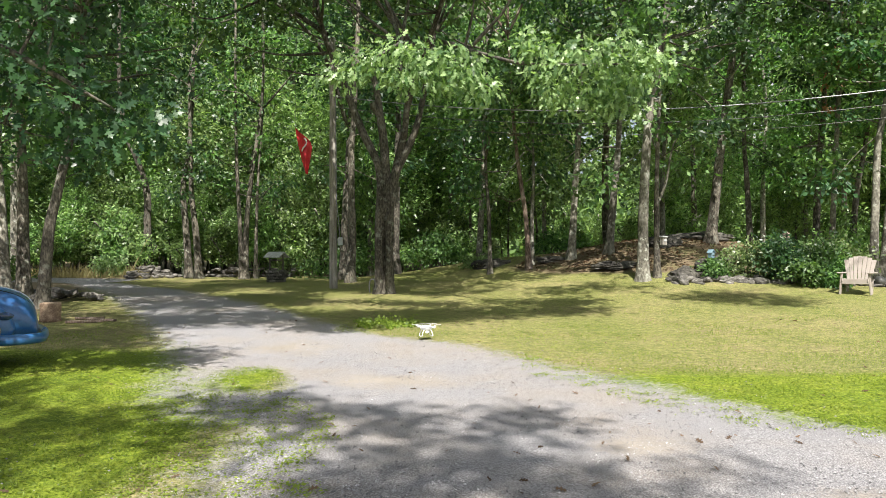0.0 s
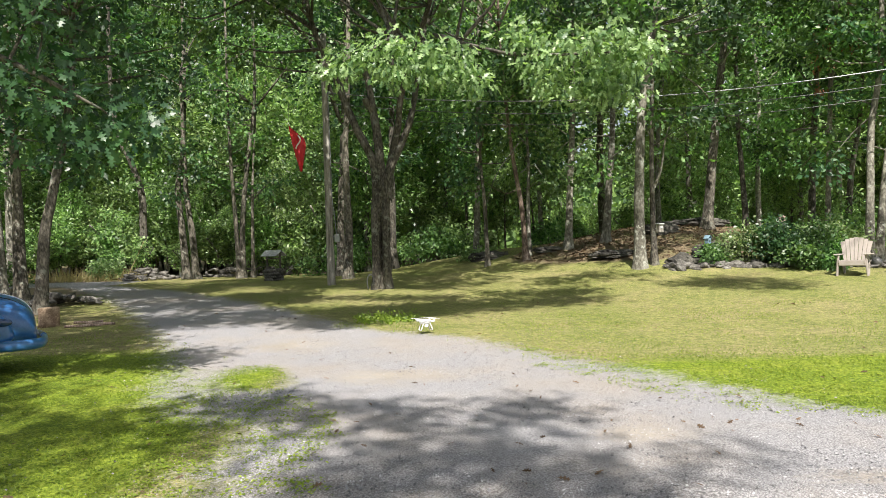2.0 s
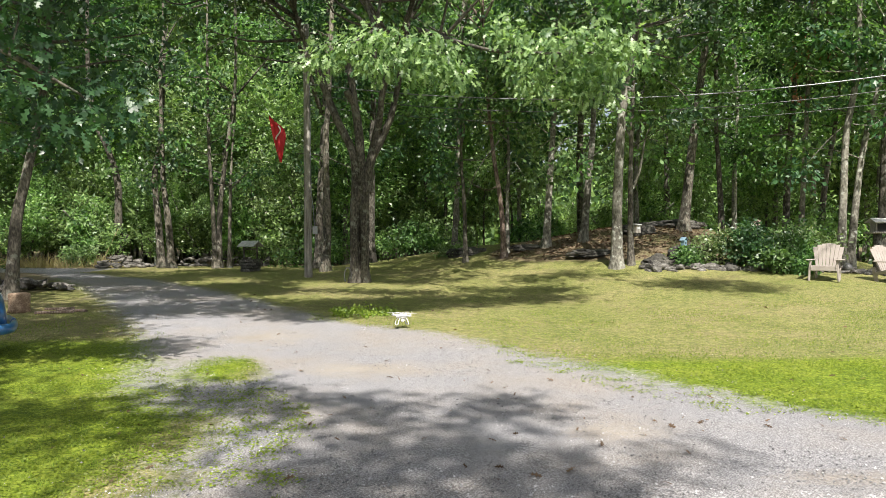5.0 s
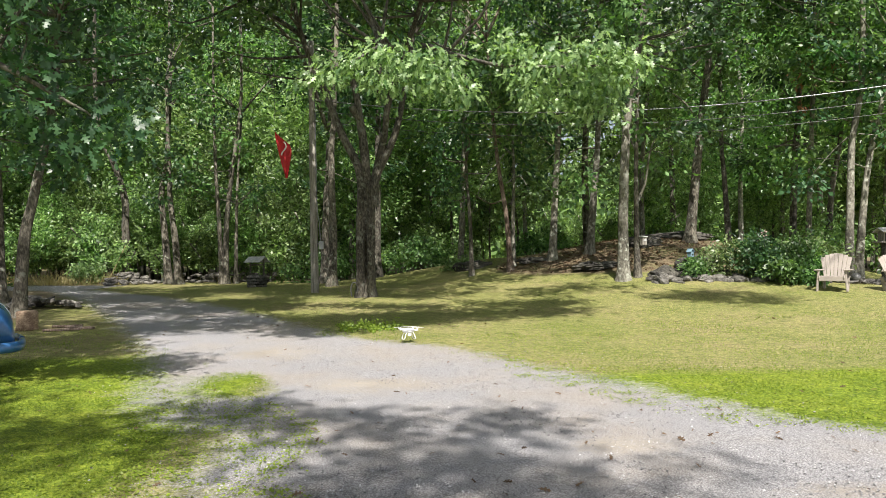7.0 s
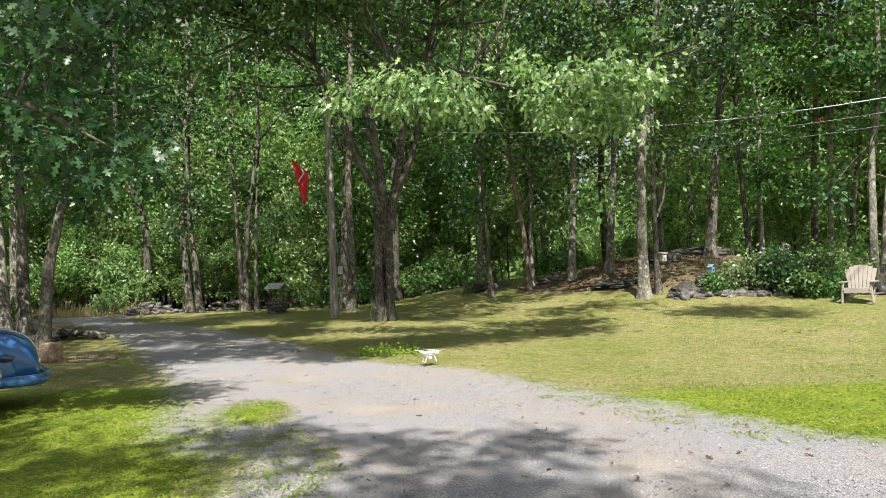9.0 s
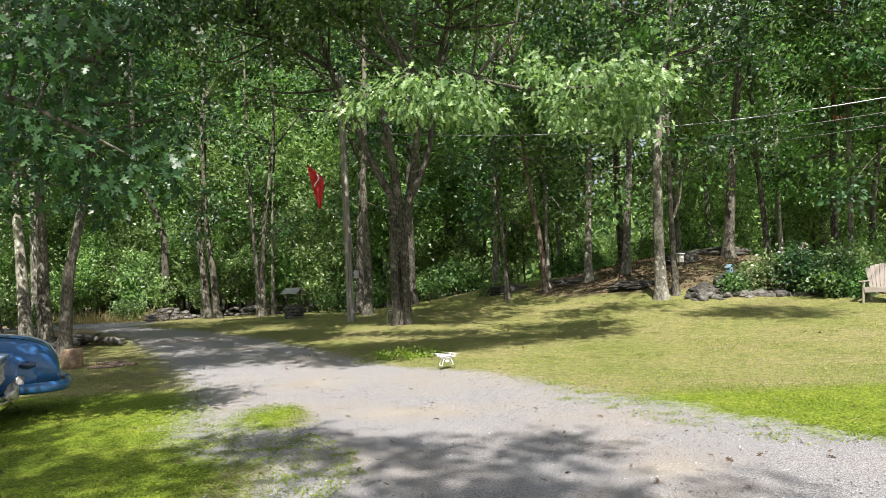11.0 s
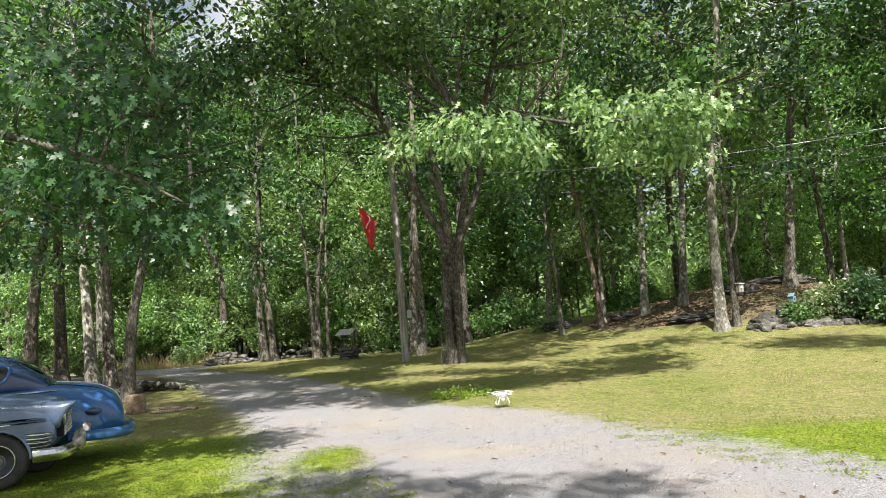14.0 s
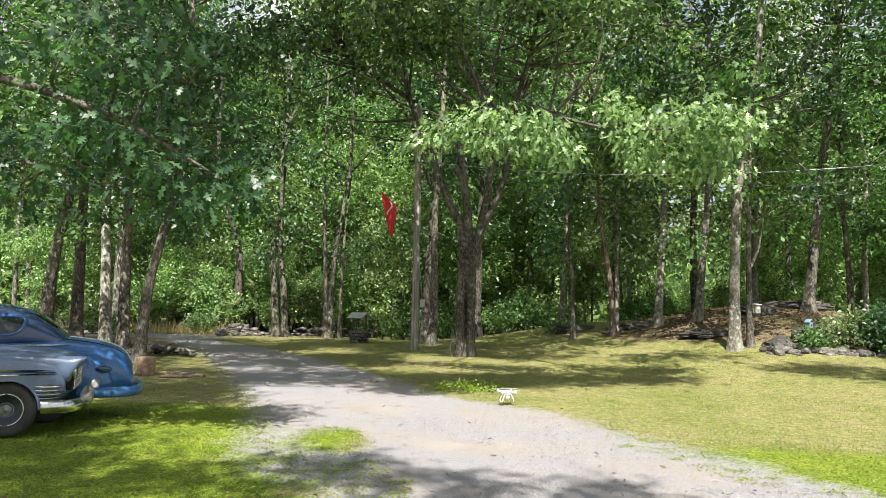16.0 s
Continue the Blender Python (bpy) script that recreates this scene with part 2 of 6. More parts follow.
def tube(path, radii, sides=8, jitter=0.0, rng=None, cap=True, ridge=0.0):
    """Vertices and quads of a tapered tube along a path."""
    path = np.asarray(path, float)
    radii = np.asarray(radii, float)
    k = len(path)
    tang = np.gradient(path, axis=0)
    tang /= np.linalg.norm(tang, axis=1)[:, None] + 1e-9
    ref = np.array([1.0, 0, 0]) if abs(tang[0, 0]) < 0.8 else np.array([0, 1.0, 0])
    a = np.cross(tang, ref)
    a /= np.linalg.norm(a, axis=1)[:, None] + 1e-9
    b = np.cross(tang, a)
    ang = np.linspace(0, 2 * np.pi, sides, endpoint=False)
    r = radii[:, None] * (1 + (jitter * rng.standard_normal((k, sides)) if jitter else 0))
    if ridge:  # furrows that run along the stem
        furrow = rng.standard_normal((k // 3 + 2, sides))
        r = r * (1 + ridge * np.stack([furrow[i // 3] * (1 - i % 3 / 3) + furrow[i // 3 + 1] * (i % 3 / 3) for i in range(k)]))
    v = path[:, None] + r[..., None] * (np.cos(ang)[None, :, None] * a[:, None] + np.sin(ang)[None, :, None] * b[:, None])
    v = v.reshape(-1, 3)
    i, j = np.meshgrid(np.arange(k - 1), np.arange(sides), indexing="ij")
    j2 = (j + 1) % sides
    f = np.stack([i * sides + j, i * sides + j2, (i + 1) * sides + j2, (i + 1) * sides + j], -1).reshape(-1, 4)
    if cap:
        v = np.vstack([v, path[-1:]])
        e = (k - 1) * sides
        n = len(v) - 1
        c = np.stack([e + np.arange(sides), e + (np.arange(sides) + 1) % sides, np.full(sides, n), np.full(sides, n)], -1)
        return v, f, c
    return v, f, None


class Pile:
    """Gathers tubes and other pieces into one mesh."""

    def __init__(self):
        self.v, self.f, self.n = [], [], 0

    def add(self, v, f):
        self.v.append(np.asarray(v, float))
        self.f += [tuple(int(i) + self.n for i in dict.fromkeys(face)) for face in np.asarray(f).tolist()]
        self.n += len(v)

    def tube(self, path, radii, sides=8, jitter=0.0, rng=None, ridge=0.0):
        v, f, c = tube(path, radii, sides, jitter, rng, True, ridge)
        self.add(v, np.vstack([f, c]))

    def mesh(self, name, mat, smooth=True):
        return mesh_from(name, np.vstack(self.v), self.f, mat, smooth)


def loft(rings, close_ends=True):
    """Skin a list of equally long closed rings with quads."""
    k, s = len(rings), len(rings[0])
    v = np.vstack(rings)
    f = []
    for i in range(k - 1):
        for j in range(s):
            f.append((i * s + j, i * s + (j + 1) % s, (i + 1) * s + (j + 1) % s, (i + 1) * s + j))
    if close_ends:
        f.append(tuple(range(s))[::-1])
        f.append(tuple((k - 1) * s + j for j in range(s)))
    return v, f


# ---- the lie of the land ----
def rise(a, b, v):
    t = np.clip((v - a) / (b - a), 0, 1)
    return t * t * (3 - 2 * t)


def height(x, y):
    """The ground's height: flat yard, a gentle rise ahead, a rocky knoll to the right of the oak."""
    x, y = np.asarray(x, float), np.asarray(y, float)
    h = 0.5 * rise(11, 25, y) + 0.012 * np.clip(y - 26, 0, 60)
    h = h + 1.75 * np.exp(-((x - 8.8) / 6.0) ** 2 - ((y - 27.5) / 5.2) ** 2)
    h = h + 0.7 * np.exp(-((x - 2.5) / 4.0) ** 2 - ((y - 33) / 4.0) ** 2)
    return h + 0.22 * np.exp(-((x - 11) / 5.0) ** 2 - ((y - 18) / 4.0) ** 2)


def ground_at(x, y):
    return float(height(x, y))


EDGE_R = ((-40, 40), (4.5, 40), (5.6, 7), (6.5, 4.2), (7.2, 3.5), (8.4, 2.9), (10.6, 1.75), (13, 0.4), (14.5, -1.6), (16.6, -2.9), (20.2, -5.6), (24.2, -9.0), (29.6, -13.5), (33, -16))
EDGE_L = ((-40, -30), (-2, -1.5), (4.9, -1.7), (6.2, -2.2), (8.8, -3.4), (11.2, -4.1), (13.7, -5.2), (17, -7.0), (21.3, -9.6), (29, -14.8), (33, -40))


def gravel_cover(x, y):
    r = np.interp(y, [p[0] for p in EDGE_R], [p[1] for p in EDGE_R])
    l = np.interp(y, [p[0] for p in EDGE_L], [p[1] for p in EDGE_L])
    d = np.minimum(x - l, r - x)
    soft = np.where(x - l < r - x, 1.0, 1.1)
    c = np.clip(0.5 + d / soft / 2, 0, 1) * rise(34, 32.5, y)
    far = np.clip(0.5 + np.minimum(y - 29.3, 32.6 - y) / 1.0, 0, 1) * (x < -13) * (x > -60)
    c = np.maximum(c, far)
    c = c - 0.8 * np.exp(-((x + 2.4 + 0.25 * (y - 9.5)) / 0.6) ** 2 - ((y - 9.5) / 1.25) ** 2)
    return np.clip(c - 0.3 * np.exp(-((x + 1.9) / 0.8) ** 2 - ((y - 6.6) / 0.9) ** 2), 0, 1)


def litter_cover(x, y):
    knoll = np.exp(-((x - 8.5) / 6.4) ** 2 - ((y - 26.5) / 4.6) ** 2)
    woods = rise(31, 36, y + 0.12 * np.abs(x)) * (1 - 0.55 * rise(0, -8, x) * rise(40, 34, y))
    left = rise(-6.8, -9.8, x + 0.3 * (y - 14)) * rise(12.5, 16, y) * 0.85
    left = np.maximum(left, 0.42 * rise(-3.6, -5.2, x + 0.3 * (y - 14)) * rise(11.0, 13.5, y))
    return np.clip(np.maximum(np.maximum(rise(0.28, 0.55, knoll), woods), left), 0, 1)


def dirt_cover(x, y):
    """Where wheels have worn the crushed stone down to tan soil."""
    worn = [np.exp(-((x - a) / p) ** 2 - ((y - b) / q) ** 2) for a, b, p, q in ((3.2, 4.9, 1.4, 0.4), (1.7, 6.2, 0.8, 0.5), (-0.7, 9.4, 1.5, 0.9), (-2.6, 12.6, 1.3, 1.5), (-4.0, 8.9, 0.5, 0.7))]
    return np.clip(np.max(worn, axis=0), 0, 1) * 0.58


def lush_cover(x, y):
    """Where the grass is green rather than sun-dried: beside the gravel, under the trees, and left of the drive."""
    near = rise(11.5, 8.5, y) * rise(1, 3, x)
    left = rise(-1.5, -3.0, x) * rise(14.0, 10.8, y)
    shade = rise(17.5, 21.0, y) * 0.3
    return np.clip(np.maximum(np.maximum(near, left), shade), 0, 1)


def spread(lo, hi, step, far, n):
    grow = np.geomspace(1, far, n)
    return np.concatenate([lo - grow[::-1], np.arange(lo, hi, step), hi + grow])


gx, gy = spread(-15, 16, 0.15, 700, 26), spread(3, 34, 0.15, 700, 26)
GX, GY = np.meshgrid(gx, gy)
fine = np.array([noise.noise((x * 0.9, y * 0.9, 0)) for x, y in zip(GX.ravel()[::1], GY.ravel()[::1])]).reshape(GX.shape)
GZ = height(GX, GY) + 0.018 * fine * (GY < 60)
verts = np.stack([GX, GY, GZ], -1).reshape(-1, 3)
nx, ny = len(gx), len(gy)
ii, jj = np.meshgrid(np.arange(ny - 1), np.arange(nx - 1), indexing="ij")
quads = np.stack([ii * nx + jj, ii * nx + jj + 1, (ii + 1) * nx + jj + 1, (ii + 1) * nx + jj], -1).reshape(-1, 4)
grav, litt = gravel_cover(verts[:, 0], verts[:, 1]), litter_cover(verts[:, 0], verts[:, 1])
lush = lush_cover(verts[:, 0], verts[:, 1])
on_drive = grav[quads].mean(1) > 0.5
for name, chosen, label in (("ground", quads[~on_drive], "mown lawn with clover, thinning to leaf litter under the trees"),
                            ("driveway", quads[on_drive], "pale crushed-stone gravel driveway with worn grassy edges")):
    used, inv = np.unique(chosen, return_inverse=True)
    me = mesh_from(name, verts[used], inv.reshape(-1, 4), GROUND)
    for attr, values in (("gravel", grav), ("litter", litt), ("lush", lush), ("dirt", dirt_cover(verts[:, 0], verts[:, 1]))):
        me.attributes.new(attr, "FLOAT", "POINT").data.foreach_set("value", values[used].astype(np.float32))
    tagged(new(name, me), label, "driveway" if name == "driveway" else "lawn", kind="structure")

# ---- leaves ----
SIMPLE_LEAF = (np.array([(0, 0, 0), (0.42, 0.30, -0.05), (1, 0, -0.16), (0.42, -0.30, -0.05)]), np.array([[0, 1, 2], [0, 2, 3]]))
half_leaf = [(0.0, 0.015), (0.16, 0.04), (0.24, 0.22), (0.33, 0.20), (0.37, 0.10), (0.44, 0.12), (0.55, 0.34), (0.62, 0.28), (0.62, 0.12), (0.69, 0.11), (0.80, 0.25), (0.85, 0.18), (0.86, 0.08)]
half_leaf = [(u, 0.84 * v) for u, v in half_leaf]
outline = half_leaf + [(1.0, 0.0)] + [(u, -v) for u, v in half_leaf[::-1]]
LOBED_LEAF = (np.array([(u, v, -0.22 * u * u + 0.12 * abs(v)) for u, v in outline]), np.arange(len(outline))[None, :])
TRI_LEAF = (np.array([(0, 0.26, 0), (0, -0.26, 0), (1, 0, -0.12)]), np.array([[0, 1, 2]]))
BLADE = (np.array([(0, 0.07, 0), (0, -0.07, 0), (1, 0, 0.25)]), np.array([[0, 1, 2]]))


def unit(a):
    return a / (np.linalg.norm(a, axis=-1, keepdims=True) + 1e-9)


def leaf_mesh(name, at, axis, normal, size, mat, shape=SIMPLE_LEAF):
    """All leaves of a crown as one mesh: at, axis and normal are (n, 3), size is (n,)."""
    tv, tf = shape
    axis = unit(axis)
    side = unit(np.cross(normal, axis))
    up = np.cross(axis, side)
    n, k = len(at), len(tv)
    v = at[:, None] + size[:, None, None] * (tv[None, :, 0:1] * axis[:, None] + tv[None, :, 1:2] * side[:, None] + tv[None, :, 2:3] * up[:, None])
    f = (tf[None] + (np.arange(n) * k)[:, None, None]).reshape(-1, tf.shape[1])
    return mesh_from(name, v.reshape(-1, 3), f, mat, False)


def clump_leaves(rng, centres, radii, count, size, flat=0.6, droop=0.35, spread_normal=0.55, sprays=9):
    """Leaves in sprays round the clumps' centres: places, axes, normals, sizes."""
    at, ax, no = [], [], []
    for c, r in zip(centres, radii):
        c = np.asarray(c, float)
        m = max(1, int(count / sprays))
        d = unit(rng.standard_normal((m, 3))) * (rng.random((m, 1)) ** 0.45) * r
        d[:, 2] *= flat
        out = unit(d * np.array([1, 1, 0.4]) + 0.35 * rng.standard_normal((m, 3)))
        p = np.repeat(c + d, sprays, 0)
        o = np.repeat(out, sprays, 0)
        k = len(p)
        face = np.array([0.05, -0.5, 0.76]) + 0.5 * rng.standard_normal((m, 3))
        plate = np.repeat(unit(face), sprays, 0)
        off = rng.standard_normal((k, 3)) * size * 1.15
        off -= 0.85 * plate * np.sum(off * plate, 1, keepdims=True)
        p = p + off
        a = o + 0.35 * off / size + 0.4 * rng.standard_normal((k, 3))
        a[:, 2] -= droop
        at.append(p)
        ax.append(a)
        no.append(plate + spread_normal * 0.7 * rng.standard_normal((k, 3)))
    at, ax, no = np.vstack(at), np.vstack(ax), np.vstack(no)
    return at, ax, no, size * (0.65 + 0.6 * rng.random(len(at)))


# ---- trees ----
def bent(points, steps):
    """A smooth path through a few points (Catmull-Rom)."""
    p = np.asarray(points, float)
    p = np.vstack([2 * p[0] - p[1], p, 2 * p[-1] - p[-2]])
    out = []
    for i in range(1, len(p) - 2):
        for t in np.linspace(0, 1, steps, endpoint=False):
            a, b, c, d = p[i - 1], p[i], p[i + 1], p[i + 2]
            out.append(0.5 * (2 * b + (c - a) * t + (2 * a - 5 * b + 4 * c - d) * t * t + (3 * b - a - 3 * c + d) * t ** 3))
    out.append(p[-2])
    return np.array(out)


def trunk_into(pile, rng, points, r0, r1, sides=12, flare=0.5, steps=6, ridge=0.0):
    path = bent(points, steps)
    s = np.linspace(0, 1, len(path))
    z = path[:, 2] - path[0, 2]
    radii = (r0 + (r1 - r0) * s) * (1 + flare * np.exp(-z / 0.22) + 0.25 * flare * np.exp(-z / 0.8))
    path = np.vstack([path[0] - [0, 0, 0.25], path])
    pile.tube(path, np.concatenate([[radii[0] * 1.1], radii]), sides, 0.05 if not ridge else 0.015, rng, ridge)
    return path


def make_tree(name, label, seed, trunk, r0, crown, leaf_mat, leaf_size=0.2, count=200, bark=None, limbs=1, shape=SIMPLE_LEAF, stems=(), r1=0.05, group="trees of the wood", flat=0.6, ridge=0.0, sides=12):
    """One tree: trunk through the given points (base first, in metres), further stems, limbs to the crown's clumps, and leaves.
    crown: a list of (centre, radius) of leaf clumps, in world metres."""
    rng = np.random.default_rng(seed)
    base = np.array(trunk[0], float)
    root = empty(name, Matrix.Translation(base))
    pile = Pile()
    path = trunk_into(pile, rng, np.array(trunk, float) - base, r0, r1, sides, 0.5, 6 if sides < 30 else 10, ridge)
    nodes = [path]
    for pts, ra, rb in stems:
        q = bent(np.array(pts, float) - base, 5)
        pile.tube(q, rb + (ra - rb) * np.linspace(1, 0, len(q)) ** 0.8, 9 if not ridge else 22, 0.02, rng, ridge)
        nodes.append(q)
    nodes = np.vstack(nodes)
    nodes = nodes[nodes[:, 2] > 0.3 * nodes[:, 2].max()]
    centres = [np.array(c, float) - base for c, r in crown]
    if limbs:
        for c in centres[::limbs]:
            cost = np.linalg.norm(nodes - c, axis=1) + 1.5 * np.maximum(nodes[:, 2] - c[2] + 0.4, 0)
            s = nodes[np.argmin(cost)]
            mid = (s + c) / 2 + rng.standard_normal(3) * 0.12 * np.linalg.norm(c - s)
            q = bent([s, mid, c], 3)
            ln = np.linalg.norm(c - s)
            if ln > 3.6:
                continue
            pile.tube(q, np.linspace(min(0.06, 0.012 + 0.012 * ln), 0.006, len(q)), 4 if ln > 2.2 else 3)
    part("trunk", pile.mesh("trunk", bark or BARK), root)
    at, ax, no, size = clump_leaves(rng, centres, [r for c, r in crown], count, leaf_size, flat)
    part("crown", leaf_mesh("crown", at, ax, no, size, leaf_mat, shape), root)
    return tagged(root, label, "tree", group)


def crown_ball(rng, centre, radii, n, r, hollow=0.35):
    """Clump centres filling an uneven ellipsoid."""
    out = []
    while len(out) < n:
        d = rng.uniform(-1, 1, 3)
        q = np.linalg.norm(d)
        if hollow < q < 1:
            out.append((np.array(centre) + d * np.array(radii), r * rng.uniform(0.7, 1.25)))
    return out


def place(u, v, d):
    """A point d metres ahead, u and v metres per metre to the right of and above the line of sight at the eye's height."""
    return np.array([u * d, d, EYE + v * d])


rng = np.random.default_rng(11)

# named trees at the wood's edge: (base u, distance, [(u, v) up the trunk], radius, bark, crown spread, label)
EDGE_TREES = [
    (0.271, 21.75, [(0.272, 0.05), (0.277, 0.155), (0.288, 0.24), (0.305, 0.34), (0.315, 0.5)], 0.185, BARK_PALE, "tall straight pale-barked tree at the edge of the lawn", 1),
    (0.2905, 21.95, [(0.290, 0.06), (0.291, 0.13), (0.294, 0.21), (0.300, 0.34)], 0.105, BARK, "slim dark tree carrying a small box", 0),
    (0.1165, 25.6, [(0.112, 0.055), (0.101, 0.13), (0.092, 0.23), (0.088, 0.30)], 0.11, BARK_RED, "leaning half-dead tree with peeling reddish bark", 0),
    (0.121, 26.4, [(0.121, 0.06), (0.123, 0.12), (0.118, 0.25)], 0.09, BARK_PALE, "thin pale tree beside a leaning one", 0),
    (0.174, 25.9, [(0.179, 0.085), (0.185, 0.178), (0.188, 0.3)], 0.15, BARK_PALE, "grey tree with flared roots on the knoll", 1),
    (0.225, 25.5, [(0.232, 0.085), (0.239, 0.165), (0.243, 0.32)], 0.16, BARK_PALE, "grey lichen-spotted tree on the knoll", 1),
    (0.048, 29.5, [(0.052, 0.06), (0.056, 0.16), (0.062, 0.33)], 0.14, BARK_PALE, "pale sunlit tree behind the slope", 1),
    (0.064, 26.2, [(0.062, 0.06), (0.058, 0.13), (0.060, 0.28)], 0.09, BARK, "thin dark tree on the slope", 0),
    (0.363, 25.7, [(0.372, 0.10), (0.383, 0.19), (0.396, 0.285), (0.41, 0.4)], 0.2, BARK, "shaggy dark-barked tree on top of the knoll", 1),
    (0.417, 27.0, [(0.412, 0.11), (0.409, 0.155), (0.408, 0.3)], 0.12, BARK, "slim tree behind the ledge", 1),
    (0.505, 26.5, [(0.51, 0.12), (0.517, 0.2), (0.525, 0.36)], 0.15, BARK, "dark tree behind the shrubs", 1),
    (0.526, 24.5, [(0.532, 0.11), (0.538, 0.23), (0.542, 0.32)], 0.11, BARK_PALE, "slim bare-stemmed tree behind the shrubs", 1),
    (0.552, 25.0, [(0.562, 0.09), (0.575, 0.16), (0.59, 0.32)], 0.13, BARK, "dark leaning tree behind the shrubs", 0),
    (0.583, 22.0, [(0.587, 0.07), (0.591, 0.15), (0.607, 0.245), (0.61, 0.4)], 0.145, BARK_PALE, "one of two pale trunks growing side by side behind the chair", 1),
    (0.596, 22.4, [(0.606, 0.07), (0.617, 0.14), (0.64, 0.24), (0.65, 0.4)], 0.14, BARK_PALE, "one of two pale trunks growing side by side behind the chair", 0),
    (0.640, 24.0, [(0.645, 0.1), (0.65, 0.3)], 0.2, BARK, "dark trunk beyond the bird feeder", 1),
    (0.672, 25.0, [(0.675, 0.1), (0.68, 0.3)], 0.22, BARK, "dark trunk beyond the bird feeder", 0),
    (-0.1256, 28.2, [(-0.123, 0.029), (-0.1242, 0.082), (-0.1242, 0.152), (-0.1212, 0.185), (-0.115, 0.33)], 0.19, BARK, "dark tree with a pale torn scar behind the pole", 1),
    (-0.135, 31.0, [(-0.133, 0.05), (-0.125, 0.19), (-0.12, 0.3)], 0.2, BARK, "dark trunk behind the pole", 1),
    (-0.0985, 33.5, [(-0.0985, 0.05), (-0.097, 0.18), (-0.095, 0.3)], 0.15, BARK_PALE, "straight grey tree behind the oak", 1),
    (-0.595, 20.5, [(-0.6, 0.06), (-0.605, 0.13), (-0.61, 0.28)], 0.2, BARK_PALE, "pale sunlit trunk in a row beside the cars", 1),
    (-0.568, 20.8, [(-0.57, 0.05), (-0.572, 0.14), (-0.575, 0.28)], 0.22, BARK, "rough trunk in a row beside the cars", 0),
    (-0.543, 18.6, [(-0.535, 0.03), (-0.522, 0.09), (-0.505, 0.17), (-0.49, 0.27)], 0.17, BARK, "leaning trunk beside the chopping stump", 1),
    (-0.40, 34.5, [(-0.401, 0.04), (-0.402, 0.085), (-0.415, 0.13), (-0.432, 0.17), (-0.44, 0.24)], 0.22, BARK, "forked tree above a heap of field stones", 1),
    (-0.344, 33.4, [(-0.349, 0.04), (-0.353, 0.09), (-0.345, 0.14), (-0.34, 0.25)], 0.19, BARK, "one of two dark trunks by the driveway's bend", 1),
    (-0.331, 32.8, [(-0.335, 0.03), (-0.341, 0.08), (-0.343, 0.135), (-0.345, 0.25)], 0.19, BARK, "one of two dark trunks by the driveway's bend", 0),
    (-0.273, 32.2, [(-0.276, 0.05), (-0.280, 0.12), (-0.282, 0.22)], 0.12, BARK, "slim stem of a dark clump of trees", 1),
    (-0.268, 32.3, [(-0.266, 0.05), (-0.258, 0.12), (-0.245, 0.22)], 0.15, BARK, "slim stem of a dark clump of trees", 1),
    (-0.254, 32.6, [(-0.253, 0.05), (-0.25, 0.12), (-0.244, 0.2)], 0.1, BARK, "slim stem of a dark clump of trees", 0),
    (-0.69, 23.0, [(-0.68, 0.08), (-0.665, 0.16), (-0.655, 0.28)], 0.24, BARK, "dark leaning trunk behind the parked cars", 1),
    (-0.64, 24.5, [(-0.641, 0.08), (-0.642, 0.16), (-0.64, 0.3)], 0.24, BARK, "dark trunk behind the parked cars", 1),
    (-0.80, 22.0, [(-0.802, 0.08), (-0.804, 0.16), (-0.80, 0.3)], 0.22, BARK, "dark trunk beyond the car roof", 1),
]
for number, (u0, d, ups, r, bark, label, leafy) in enumerate(EDGE_TREES):
    x0 = u0 * d
    pts = [(x0, d, ground_at(x0, d))] + [tuple(place(u, v, d)) for u, v in ups]
    top, lean = np.array(pts[-1]), []
    if leafy:
        top = top + np.array([0, 0, 4.0])
        pts.append(tuple(top))
    trng = np.random.default_rng(100 + number)
    cr = crown_ball(trng, (top[0], d - 0.4, max(9.0, top[2] - 1.6) + (2.5 if d > 32 and u0 < -0.2 else 0)), (3.2, 3.0, 4.4), (9 if d > 32 and u0 < -0.2 else 14 if d > 28 and u0 < -0.09 else 58 if u0 < -0.4 else 42) if leafy else 10, 1.0)
    if u0 == -0.135:  # this one leans its crown over the driveway
        cr += crown_ball(trng, (-7.8, 25.0, 12.2), (5.2, 1.6, 2.2), 18, 1.0, 0.1)
        lean = [([(-4.0, 31, 7.0), (-5.0, 28.5, 10.0), (-7.8, 25.5, 11.8)], 0.10, 0.03), ([(-5.6, 27.6, 10.4), (-4.6, 25.4, 11.6)], 0.05, 0.02), ([(-7.0, 26.2, 11.4), (-10.6, 25.0, 12.0)], 0.05, 0.02)]
    # a few low sprays of leaves on the lower stem
    for _ in range(3):
        zz = trng.uniform(3.8, 6.5)
        cr.append((np.array([x0 + trng.uniform(-1.6, 1.6), d + trng.uniform(-1.0, 1.5), zz]), 0.6))
    for _ in range(6 if d < 27 else 3):
        zz = trng.uniform(6.0, 9.0)
        cr.append((np.array([x0 + trng.uniform(-1.2, 1.2), d + trng.uniform(-1.6, -0.2), zz]), 0.6))
    make_tree("tree", label, 200 + number, pts, r * 0.86, cr, (LEAF, LEAF_DEEP, LEAF)[number % 3], 0.20, 100, bark, r1=max(0.03, r * 0.35), ridge=0.035, sides=20, stems=lean)

